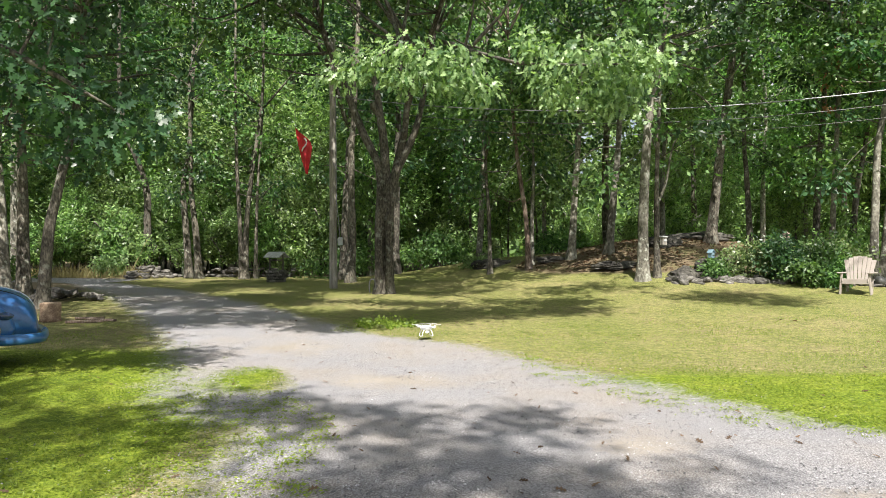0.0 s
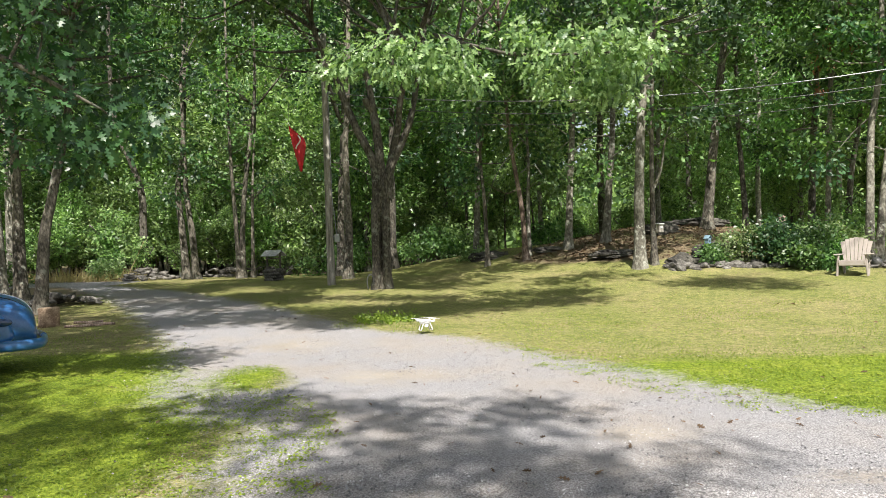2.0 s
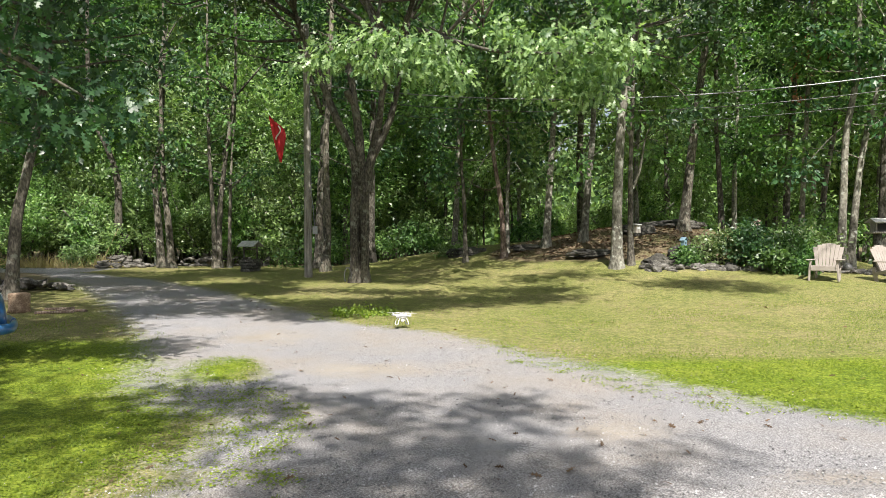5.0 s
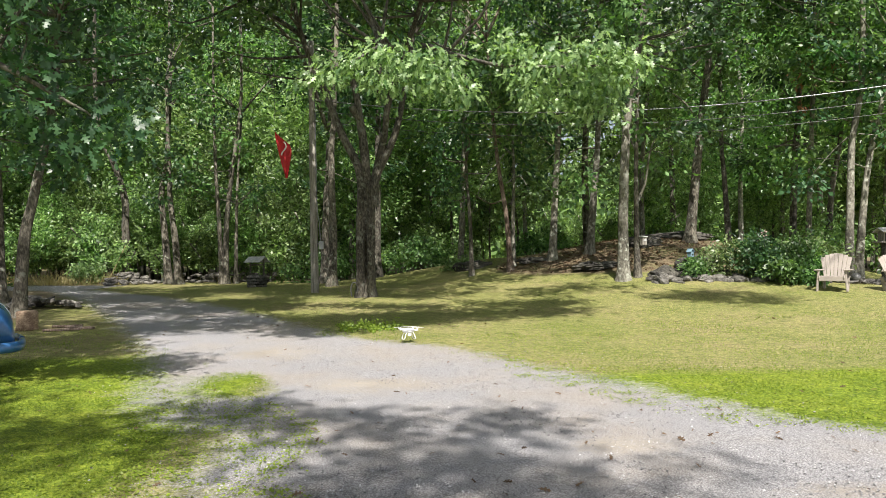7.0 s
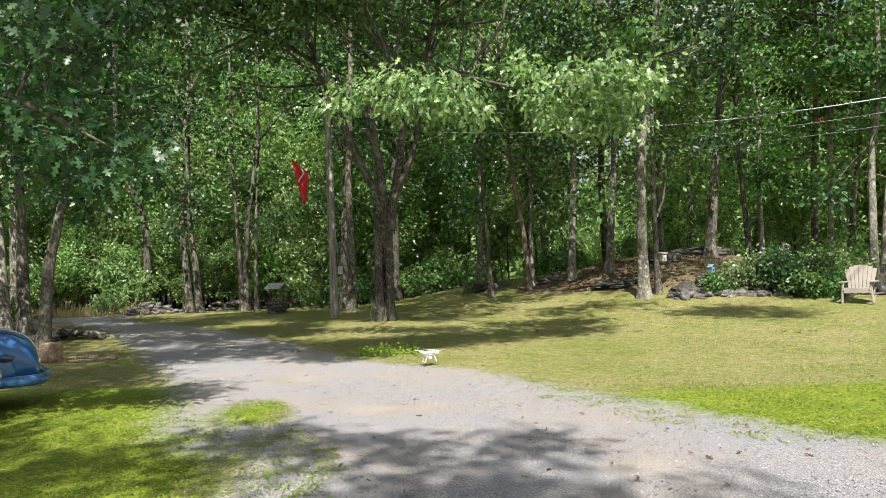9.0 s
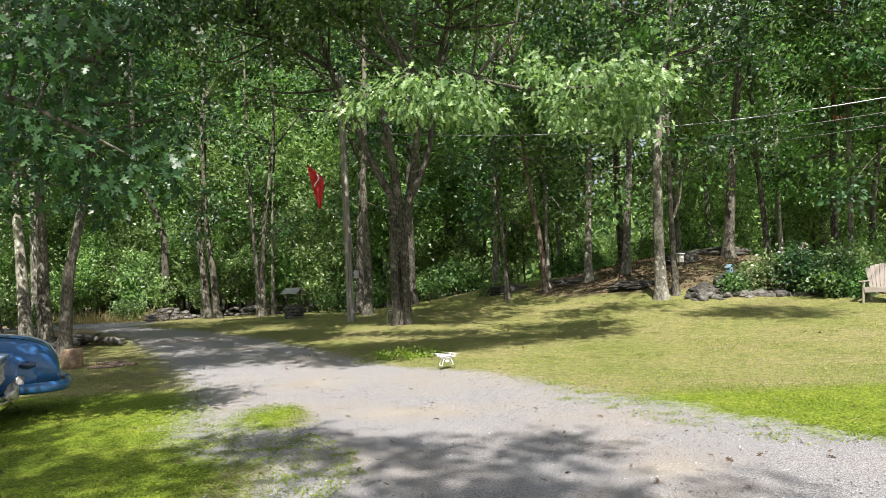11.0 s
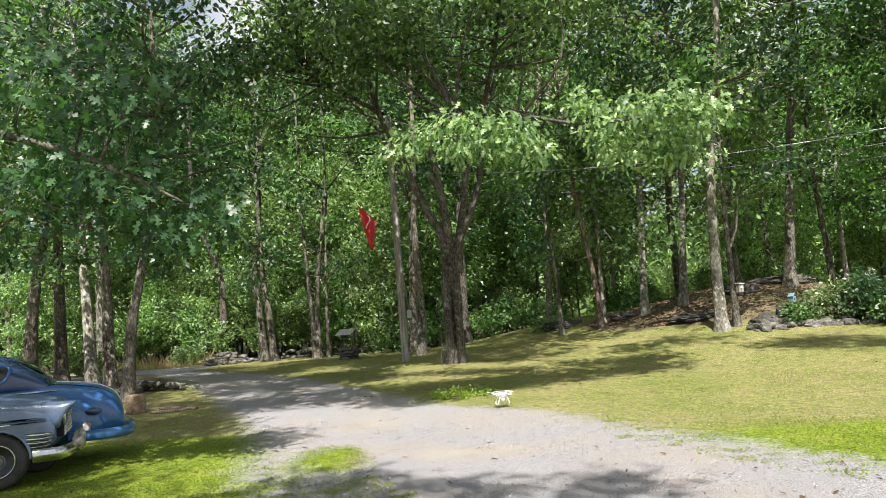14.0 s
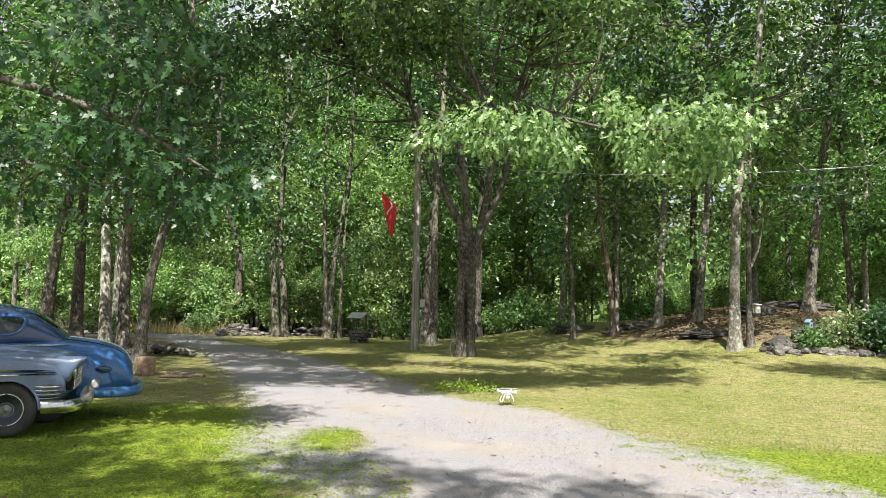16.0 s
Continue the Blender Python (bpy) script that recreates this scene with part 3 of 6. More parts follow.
# the big oak: a short trunk that parts into three stems, with long boughs reaching over the lawn
D = 21.9
oak_base = (-0.0800 * (D + 0.12), D + 0.12, ground_at(-0.0800 * D, D + 0.12))
fork = place(-0.0785, 0.100, D)
left_stem = [place(-0.0900, -0.054, D), place(-0.0865, -0.03, D), place(-0.0856, 0.05, D), place(-0.0845, 0.10, D), place(-0.0905, 0.130, D), place(-0.1075, 0.164, D), place(-0.123, 0.202, D), place(-0.1325, 0.228, D), place(-0.1465, 0.263, D), place(-0.1565, 0.285, D), place(-0.168, 0.324, D), place(-0.182, 0.40, D)]
mid_stem = [place(-0.0775, 0.06, D + 0.1), place(-0.0775, 0.105, D), place(-0.081, 0.158, D), place(-0.086, 0.192, D), place(-0.089, 0.217, D), place(-0.098, 0.26, D + 0.2)]
right_stem = [place(-0.0695, -0.054, D), place(-0.0725, -0.03, D), place(-0.0727, 0.05, D), place(-0.0685, 0.095, D), place(-0.059, 0.137, D), place(-0.052, 0.169, D - 0.2), place(-0.0475, 0.206, D - 0.5), place(-0.03, 0.26, D - 1), place(0.0, 0.35, D - 2), place(0.02, 0.45, D - 3)]
right_twin = [place(-0.068, 0.07, D), place(-0.065, 0.110, D), place(-0.055, 0.132, D), place(-0.040, 0.164, D), place(-0.0305, 0.197, D), place(-0.012, 0.30, D + 0.5)]
stub = [place(-0.0855, 0.188, D), place(-0.0925, 0.200, D - 0.15), place(-0.0965, 0.2075, D - 0.2)]
bough = [place(0.0, 0.29, D - 1.6), place(0.02, 0.285, D - 3.5), place(0.05, 0.275, D - 5.0), place(0.12, 0.26, D - 6.2), place(0.24, 0.26, D - 6.6)]
bough_l = [place(-0.02, 0.27, D - 1.2), place(-0.05, 0.29, D - 4), place(-0.09, 0.27, D - 6)]
low_limb = [place(-0.158, 0.30, D), place(-0.20, 0.33, D + 0.3), place(-0.26, 0.37, D)]
oak_rng = np.random.default_rng(5)
oak_crown = crown_ball(oak_rng, (-1.0, 19.5, 12.6), (7.0, 5.5, 4.8), 120, 1.15, 0.2)
oak_crown += crown_ball(oak_rng, (-6.0, 22.0, 9.5), (3.4, 2.6, 2.2), 22, 0.9, 0.2)
oak_crown += crown_ball(oak_rng, (-1.2, 18.6, 9.4), (4.6, 2.4, 0.9), 34, 0.9, 0.0)
oak_crown += crown_ball(oak_rng, (-5.0, 19.5, 12.8), (3.4, 2.5, 2.2), 26, 1.0, 0.1)
oak = make_tree("oak_tree", "large oak that parts into several stems on the lawn", 5, [oak_base, tuple(place(-0.0795, 0.02, D + 0.12)), tuple(fork)], 0.115, oak_crown, LEAF, 0.19, 150,
                BARK, stems=[(left_stem, 0.142, 0.055), (mid_stem, 0.15, 0.07), (right_stem, 0.138, 0.05), (right_twin, 0.15, 0.06), (stub, 0.10, 0.09), (bough, 0.07, 0.02), (bough_l, 0.06, 0.02), (low_limb, 0.08, 0.03)], r1=0.12, group="", ridge=0.07, sides=44)
# its sunlit bough ends over the lawn, with leaves large enough to tell apart, coloured paler than the crown for the sun
spray = []
for u, v, d, r in ((-0.135, 0.245, 16.0, 0.42), (-0.10, 0.265, 15.8, 0.6), (-0.065, 0.275, 15.5, 0.65), (-0.03, 0.275, 15.3, 0.65), (0.005, 0.262, 15.2, 0.65), (0.03, 0.25, 15.3, 0.45), (-0.05, 0.245, 15.6, 0.6), (-0.01, 0.24, 15.4, 0.55),
                   (0.05, 0.228, 15.4, 0.28), (0.115, 0.285, 15.6, 0.3), (0.145, 0.25, 15.4, 0.6), (0.18, 0.275, 15.3, 0.6), (0.215, 0.27, 15.2, 0.65), (0.25, 0.285, 15.2, 0.6), (0.285, 0.275, 15.3, 0.5), (0.235, 0.235, 15.4, 0.5), (0.205, 0.215, 15.5, 0.45),
                   (0.155, 0.215, 15.6, 0.45), (0.25, 0.205, 15.5, 0.4), (0.265, 0.245, 15.4, 0.4)):
    spray.append((place(u, v, d), r))
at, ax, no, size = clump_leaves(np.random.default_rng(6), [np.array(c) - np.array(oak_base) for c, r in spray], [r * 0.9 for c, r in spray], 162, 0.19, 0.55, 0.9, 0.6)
part("bough_leaves", leaf_mesh("bough_leaves", at, ax, no, size, LEAF_PALE, LOBED_LEAF), oak, "oak leaves hanging at the bough ends, sunlight lightened into their colour")

# the near oak whose low bough hangs into view beside the cars; its trunk stands out of sight
near_crown = [(place(u, v, d), r) for u, v, d, r in ((-0.62, 0.30, 8.0, 0.55), (-0.56, 0.25, 8.2, 0.5), (-0.50, 0.22, 8.4, 0.45), (-0.45, 0.20, 8.5, 0.42), (-0.42, 0.17, 8.6, 0.3), (-0.53, 0.31, 8.0, 0.5), (-0.60, 0.20, 8.5, 0.5), (-0.68, 0.24, 8.0, 0.5), (-0.70, 0.34, 7.8, 0.6),
              (-0.58, 0.38, 7.6, 0.5), (-0.76, 0.28, 8.0, 0.55), (-0.80, 0.38, 7.8, 0.6), (-0.66, 0.44, 7.5, 0.55), (-0.5, 0.4, 7.9, 0.4), (-0.53, 0.16, 8.7, 0.35), (-0.85, 0.22, 8.2, 0.5), (-0.92, 0.32, 7.8, 0.6), (-0.74, 0.16, 8.6, 0.4))]
make_tree("near_oak_tree", "oak with a low leafy bough hanging over the parked cars", 8, [(-10.6, 5.0, 0.0), (-10.4, 5.1, 3.0), (-9.4, 5.4, 6.5), (-8.0, 5.6, 10.0)], 0.3,
          [(c, r * 1.15) for c, r in near_crown], LEAF_DEEP, 0.20, 90, BARK, shape=LOBED_LEAF, stems=[([(-10.3, 5.1, 3.6), (-8.4, 6.4, 4.3), (-6.4, 7.5, 4.3), (-4.9, 8.0, 3.9), (-3.8, 8.4, 3.3)], 0.10, 0.012), ([(-8.4, 6.4, 4.3), (-6.8, 7.8, 3.6), (-5.0, 8.4, 3.1)], 0.04, 0.01)], group="")


def shade_tree(seed, trunk_at, patches, label):
    """A tall tree out of sight whose crown shades the given stretches of ground: rows of (x, y, half width, half depth, clumps)."""
    srng = np.random.default_rng(seed)
    ray = np.array(SUN / SUN.z) * 16.5
    base = np.array((*trunk_at, ground_at(*trunk_at)))
    clumps, limbs = [], []
    mean = np.mean([(x, y) for x, y, a, b, n in patches], axis=0)
    top = np.array((*((np.array(trunk_at) * 0.5 + (mean + ray[:2]) * 0.5)), 13.0))
    for x, y, a, b, n in patches:
        c = np.array((x, y, ground_at(x, y))) + ray
        limbs.append(([top, (top + c) / 2 + np.array([0, 0, 0.8]), c], 0.035, 0.012))
        for _ in range(n):
            t, q = srng.uniform(0, 6.28), math.sqrt(srng.random())
            up = srng.uniform(-1.2, 1.2)
            clumps.append((c + np.array([a * q * math.cos(t), b * q * math.sin(t), 0]) + up * np.array(SUN / SUN.z), srng.uniform(0.42, 0.68)))
    make_tree("tree", label, seed, [tuple(base), (base[0], base[1], base[2] + 5.0), tuple((base + top) / 2 + np.array([0, 0, 3.0])), tuple(top)], 0.26, clumps, LEAF, 0.22, 72, BARK, limbs=0, stems=limbs, r1=0.1, group="trees behind the camera")


# the tall trees that stand behind the camera and overhead, whose dappled shade lies on the drive
shade_tree(31, (-3.0, -12.0), ((-0.3, 5.9, 1.15, 1.25, 10), (0.8, 7.1, 0.8, 0.2, 3), (1.25, 5.1, 0.9, 0.5, 6), (-1.1, 7.3, 0.8, 0.4, 4), (-2.4, 7.7, 0.7, 0.5, 6), (-2.3, 6.6, 0.6, 0.5, 3), (0.2, 3.2, 2.6, 1.0, 14)), "tall tree shading the near end of the driveway")
shade_tree(32, (-13.0, -4.0), ((-4.3, 7.2, 1.2, 0.35, 8), (-4.7, 6.1, 0.7, 0.3, 4), (-3.3, 5.4, 0.4, 0.25, 3), (-5.7, 8.4, 1.2, 1.1, 14), (-7.6, 8.6, 2.0, 2.4, 26), (-5.2, 4.6, 1.6, 0.6, 8)), "tall tree shading the grass beside the cars")
shade_tree(33, (-14.5, 5.0), ((-6.2, 12.8, 1.4, 1.1, 18), (-4.9, 11.6, 0.8, 0.3, 5), (-7.6, 15.6, 2.2, 2.0, 36), (-11.0, 18.0, 2.6, 2.6, 26), (-3.9, 12.3, 0.5, 0.2, 2), (-4.6, 16.8, 2.2, 1.2, 34), (-7.2, 14.2, 1.2, 0.7, 14), (-6.2, 20.0, 2.4, 1.8, 62), (-9.2, 23.6, 2.6, 2.0, 56),
                              (-4.7, 20.6, 1.3, 1.8, 34), (-3.0, 24.5, 2.4, 1.8, 30), (-7.0, 26.0, 2.4, 1.4, 20)), "tall tree shading the far driveway")
shade_tree(34, (-16.0, 1.0), ((0.8, 17.5, 2.2, 0.6, 34), (-1.5, 16.9, 1.6, 0.9, 30), (2.7, 17.9, 0.9, 0.4, 10), (0.2, 22.6, 2.6, 1.0, 22), (-2.6, 15.4, 0.9, 0.4, 8)), "tall tree shading the lawn below the oak")
shade_tree(35, (20.0, 14.0), ((6.9, 19.2, 1.4, 0.5, 10), (8.2, 18.0, 1.1, 0.25, 5), (4.5, 21.2, 1.8, 0.6, 8), (6.8, 24.4, 3.6, 2.0, 24), (12.0, 22.0, 2.8, 1.5, 12)), "tall tree whose crown shades the knoll")

# ---- the wood behind ----
def forest_tree(seed, tall, leaf_mat, n, count, leaf, low):
    frng = np.random.default_rng(seed)
    trunk = [(0, 0, 0), (frng.uniform(-0.2, 0.2), frng.uniform(-0.2, 0.2), tall * 0.3), (frng.uniform(-0.5, 0.5), frng.uniform(-0.5, 0.5), tall * 0.65), (frng.uniform(-0.8, 0.8), frng.uniform(-0.8, 0.8), tall)]
    cr = crown_ball(frng, (0, 0, (low + tall) / 2 + 0.6), (tall * 0.21, tall * 0.21, (tall - low) / 2), n, tall * (0.125 if tall < 9 else 0.095), 0.3)
    return make_tree("tree", "woodland tree with a leafy crown", seed, trunk, 0.011 * tall, cr, leaf_mat, leaf, count, (BARK, BARK_PALE)[seed % 2], r1=0.03, limbs=3, sides=8, shape=TRI_LEAF)


protos = [forest_tree(300 + i, t, m, n, c, l, low) for i, (t, m, n, c, l, low) in enumerate((
    (17, LEAF_FAR, 48, 198, 0.26, 3.0), (16, LEAF, 44, 198, 0.25, 2.5), (18.5, LEAF_DEEP, 50, 189, 0.27, 4.0), (12, LEAF_FAR, 36, 189, 0.23, 1.5)))]
sapling_protos = [forest_tree(320 + i, t, m, n, c, l, low) for i, (t, m, n, c, l, low) in enumerate((
    (5.5, LEAF_FAR, 26, 171, 0.18, 0.8), (4.2, LEAF_FAR, 24, 162, 0.16, 0.4), (7.0, LEAF_FAR, 30, 171, 0.19, 1.2)))]
frng = np.random.default_rng(77)


def plant(kinds, spots, label, low=0.8, high=1.2, sink=0.05, grow=None):
    first = {}
    for x, y in spots:
        if 28.0 < y < 33.6 and x < -11:
            continue
        k = int(frng.integers(len(kinds)))
        s = frng.uniform(low, high) * (grow(y) if grow else 1.0)
        m = Matrix.Translation((x, y, ground_at(x, y) - sink)) @ Matrix.Rotation(frng.uniform(0, 6.28), 4, "Z")
        if k not in first:
            ob = first[k] = kinds[k]
            ob.matrix_basis = m
        else:
            ob = copy_thing(kinds[k], m)
        ob.scale = (s, s, s * frng.uniform(0.92, 1.1))
        tagged(ob, label, "tree", "trees of the wood")


def woods(n, y0, y1, gap, side=0.95):
    out = []
    tries = 0
    while len(out) < n and tries < 20000:
        tries += 1
        y = frng.uniform(y0, y1)
        x = frng.uniform(-side, side) * y
        if abs(x + 13.0 + (y - 29)) < 2.8 and y < 31 or (28.2 < y < 33.4 and x < -12):
            continue
        if y1 in (50, 74) and -19 < x < -4 and y < 46:
            continue
        if y1 == 60 and (-19 < x < -4 and y < 45 or x > 8 and y < 37):
            continue
        if all((x - a) ** 2 + (y - b) ** 2 > gap * gap for a, b in out):
            out.append((x, y))
    return out


plant(protos, woods(52, 32, 50, 3.0, 0.85) + woods(8, 50, 74, 4.0), "woodland tree with a leafy crown")
tall_spots = [(-24.0 + 2.35 * k + frng.uniform(-0.7, 0.7), frng.uniform(45.5, 52)) for k in range(11)]
plant(protos, tall_spots, "tall woodland tree behind the clearing", 1.25, 1.6)
plant(sapling_protos, woods(70, 31, 60, 1.8), "leafy sapling in the undergrowth")
clearing = [(-25 + 27 * (k + frng.uniform(-0.4, 0.4)) / 74, 35.6 + 9.0 * ((k * 0.618) % 1.0)) for k in range(62)]
# low in front, taller behind, as a sunlit edge grows
plant(sapling_protos, clearing, "sunlit sapling at the edge of a clearing", 0.85, 1.15, grow=lambda y: 0.45 + 0.13 * (y - 35.0))
low_protos = [forest_tree(340 + i, t, LEAF_FAR, 14, 108, 0.17, 0.1) for i, t in enumerate((1.9, 2.4))]
for ob in low_protos:
    ob.name = "undergrowth"
low_spots = [(frng.uniform(-26, 3), frng.uniform(34.5, 42)) for _ in range(58)] + [(-24 + 2.0 * k + frng.uniform(-0.6, 0.6), frng.uniform(34.2, 35.6)) for k in range(13)] + [(frng.uniform(3, 30), frng.uniform(34, 42)) for _ in range(18)]
plant(low_protos, low_spots, "low leafy undergrowth", 0.7, 1.3)

# far woods that close the view
brng = np.random.default_rng(91)
n = 60000
y = brng.uniform(74, 96, n)
x = brng.uniform(-1.05, 1.05, n) * y
z = 26 * brng.random(n) ** 1.25
at = np.stack([x, y, z], -1)
keep = np.array([noise.noise((a * 0.16, b * 0.16, c * 0.2)) for a, b, c in at]) > -0.25 + 0.02 * (z - 10)
at = at[keep]
ax = brng.standard_normal(at.shape) + np.array([0, -0.4, -0.3])
no = np.array([0, -0.4, 1.0]) + 0.7 * brng.standard_normal(at.shape)
tagged(new("far_woods", leaf_mesh("far_woods", at, ax, no, brng.uniform(0.7, 1.3, len(at)), LEAF_FAR)), "dense green woods closing the view", "woods", kind="stuff")

# a plain backdrop of distant woods
BACK = material("distant_woods", [(0.012, 0.028, 0.008), (0.035, 0.075, 0.018), (0.08, 0.14, 0.03)], 0.35, 0.9, bump=0.0, fine=2.5)
a = np.linspace(-1.25, 1.25, 60)
ring = [np.stack([105 * np.sin(a), 105 * np.cos(a), np.full(60, z) + (3.0 * np.sin(a * 37) + 2.0 * np.sin(a * 91) if z > 5 else 0)], -1) for z in (-2.0, 13.0)]
bv = np.vstack(ring)
bf = np.array([(i, i + 1, 60 + i + 1, 60 + i) for i in range(59)])
tagged(new("backdrop", mesh_from("backdrop", bv, bf, BACK)), "plain green wall of distant woods", "woods", kind="structure")

# ---- materials of the things ----
PAINT_BLUE = material("blue_paint", [(0.018, 0.082, 0.24), (0.024, 0.105, 0.29), (0.03, 0.125, 0.32)], 1.2, 0.3, bump=0.0, fine=30, coat=0.5)
PAINT_NAVY = material("navy_paint", [(0.010, 0.032, 0.095), (0.016, 0.046, 0.13)], 1.5, 0.2, bump=0.0, coat=0.6)
PAINT_GREY = material("grey_blue_paint", [(0.072, 0.108, 0.19), (0.088, 0.128, 0.215), (0.105, 0.145, 0.23)], 1.6, 0.34, bump=0.0, fine=50, coat=0.35)
CHROME = material("old_chrome", [(0.42, 0.42, 0.42), (0.68, 0.68, 0.70)], 14, 0.2, 1.0, bump=0.05)
HUB = material("dull_hub_steel", [(0.10, 0.10, 0.105), (0.22, 0.22, 0.23)], 12, 0.42, 0.7, bump=0.05)
RIM = material("dark_rim_paint", [(0.03, 0.036, 0.048), (0.065, 0.075, 0.095)], 8, 0.5, bump=0.1)
RUST = material("scuffed_metal", [(0.20, 0.17, 0.16), (0.46, 0.43, 0.42), (0.66, 0.64, 0.63)], 9, 0.4, 0.5, bump=0.4)
RUBBER = material("tyre_rubber", [(0.02, 0.02, 0.021), (0.045, 0.044, 0.043)], 8, 0.8, bump=0.15)
DARK = material("dark_hollow", [(0.008, 0.008, 0.008), (0.015, 0.015, 0.014)], 6, 0.9, bump=0.0)
WOOD_GREY = material("weathered_wood", [(0.12, 0.105, 0.09), (0.25, 0.23, 0.20), (0.36, 0.34, 0.31)], 3, 0.85, bump=0.5, stretch=(6, 6, 0.5))
WOOD_CUT = material("cut_wood", [(0.15, 0.095, 0.065), (0.27, 0.185, 0.125), (0.42, 0.31, 0.22)], 8, 0.8, bump=0.3)
PLASTIC = material("taupe_plastic", [(0.27, 0.235, 0.21), (0.33, 0.29, 0.26)], 3, 0.5, bump=0.04)
WHITE = material("white_plastic", [(0.74, 0.74, 0.74), (0.82, 0.82, 0.82)], 4, 0.35, bump=0.0)
GREY = material("grey_box_paint", [(0.30, 0.31, 0.31), (0.42, 0.43, 0.43)], 4, 0.5, bump=0.05)
RED = material("red_nylon", [(0.42, 0.012, 0.02), (0.60, 0.02, 0.03)], 3, 0.6, bump=0.1)
WHITE_CLOTH = material("white_print", [(0.7, 0.62, 0.6), (0.8, 0.75, 0.73)], 5, 0.7, bump=0.0)
CABLE = material("cable_sheath", [(0.03, 0.03, 0.03), (0.10, 0.10, 0.10)], 2, 0.45, bump=0.0)
ALU = material("bare_cable", [(0.14, 0.145, 0.15), (0.28, 0.285, 0.29)], 2, 0.4, 0.5, bump=0.0)
SHINGLE = material("grey_shingle", [(0.28, 0.28, 0.27), (0.50, 0.50, 0.49)], 9, 0.85, bump=0.4)
BLUE_WOOD = material("blue_birdhouse_paint", [(0.10, 0.17, 0.22), (0.18, 0.27, 0.32)], 6, 0.6, bump=0.1)
PETAL = material("faded_petals", [(0.34, 0.24, 0.20), (0.46, 0.36, 0.31)], 6, 0.7, bump=0.0)
GLASS = bpy.data.materials.new("car_glass")
GLASS.use_nodes = True
gb = GLASS.node_tree.nodes["Principled BSDF"]
gb.inputs["Base Color"].default_value = (0.03, 0.045, 0.04, 1)
gb.inputs["Roughness"].default_value, gb.inputs["Transmission Weight"].default_value, gb.inputs["IOR"].default_value = 0.04, 0.35, 1.45
LAMP_RED = material("red_lamp_glass", [(0.22, 0.01, 0.01), (0.35, 0.02, 0.02)], 5, 0.1, bump=0.0)


def lathe(profile, sides=28):
    """Turn a profile of (radius, y) about the y axis."""
    rings = []
    for r, y in profile:
        a = np.linspace(0, 2 * np.pi, sides, endpoint=False)
        rings.append(np.stack([r * np.cos(a), np.full(sides, y), r * np.sin(a)], -1))
    return loft(rings)


def solid(name, parent, vf, mat, label="", smooth=True, m=None):
    return part(name, mesh_from(name, vf[0], vf[1], mat, smooth), parent, label, m)


def wheel_into(parent, x, y, z, r, rim_label):
    """A wheel as a part: tyre, rim and hub cap; its outer face looks to -y when y is negative."""
    s = -1 if y < 0 else 1
    m = Matrix.Translation((x, y, z)) @ (Matrix.Rotation(math.pi, 4, "Z") if s > 0 else Matrix.Identity(4))
    tyre = solid("tyre", parent, lathe([(r * 0.58, 0.09), (r * 0.86, 0.10), (r * 0.98, 0.07), (r, 0.03), (r, -0.03), (r * 0.98, -0.07), (r * 0.86, -0.10), (r * 0.70, -0.095), (r * 0.58, -0.075)], 36), RUBBER, "worn black tyre", m=m)
    solid("rim", tyre, lathe([(r * 0.60, -0.078), (r * 0.57, -0.088), (r * 0.53, -0.06), (r * 0.46, -0.025), (r * 0.42, -0.035), (r * 0.36, -0.05), (0.02, -0.05)], 32), RIM, rim_label)
    a = np.linspace(0, 2 * math.pi, 41)
    v, f, c = tube(np.stack([r * 0.565 * np.cos(a), np.full(41, -0.085), r * 0.565 * np.sin(a)], -1), np.full(41, 0.009), 8, cap=False)
    solid("trim_ring", tyre, (v, f.tolist()), CHROME, "thin chrome trim ring")
    solid("hub_cap", tyre, lathe([(r * 0.36, -0.050), (r * 0.34, -0.068), (r * 0.25, -0.080), (r * 0.22, -0.074), (r * 0.14, -0.088), (r * 0.11, -0.084), (r * 0.03, -0.105)], 28), HUB, "dull domed hub cap")
    return tyre


def hull_rings(stations, steps, sides=40):
    """Superellipse sections along x from rows of (x, bottom, top, half width, exponent)."""
    s = bent(stations, steps)
    a = np.linspace(0, 2 * np.pi, 721)
    rings = []
    for x, zb, zt, hw, e in s:
        c, sn = np.cos(a), np.sin(a)
        y = hw * np.sign(c) * np.abs(c) ** (2 / e)
        z = (zb + zt) / 2 + (zt - zb) / 2 * np.sign(sn) * np.abs(sn) ** (2 / e)
        run = np.concatenate([[0], np.cumsum(np.hypot(np.diff(y), np.diff(z)))])
        at_run = np.linspace(0, run[-1], sides, endpoint=False)
        rings.append(np.stack([np.full(sides, x), np.interp(at_run, run, y), np.interp(at_run, run, z)], -1))
    return rings


def side_y(stations, x, z):
    """Half width of such a hull at x and z."""
    s = bent(stations, 8)
    s = s[np.argsort(s[:, 0])]
    zb, zt, hw, e = (np.interp(x, s[:, 0], s[:, k]) for k in (1, 2, 3, 4))
    q = np.clip(np.abs((z - (zb + zt) / 2) / ((zt - zb) / 2)), 0, 0.999)
    return hw * (1 - q ** e) ** (1 / e)


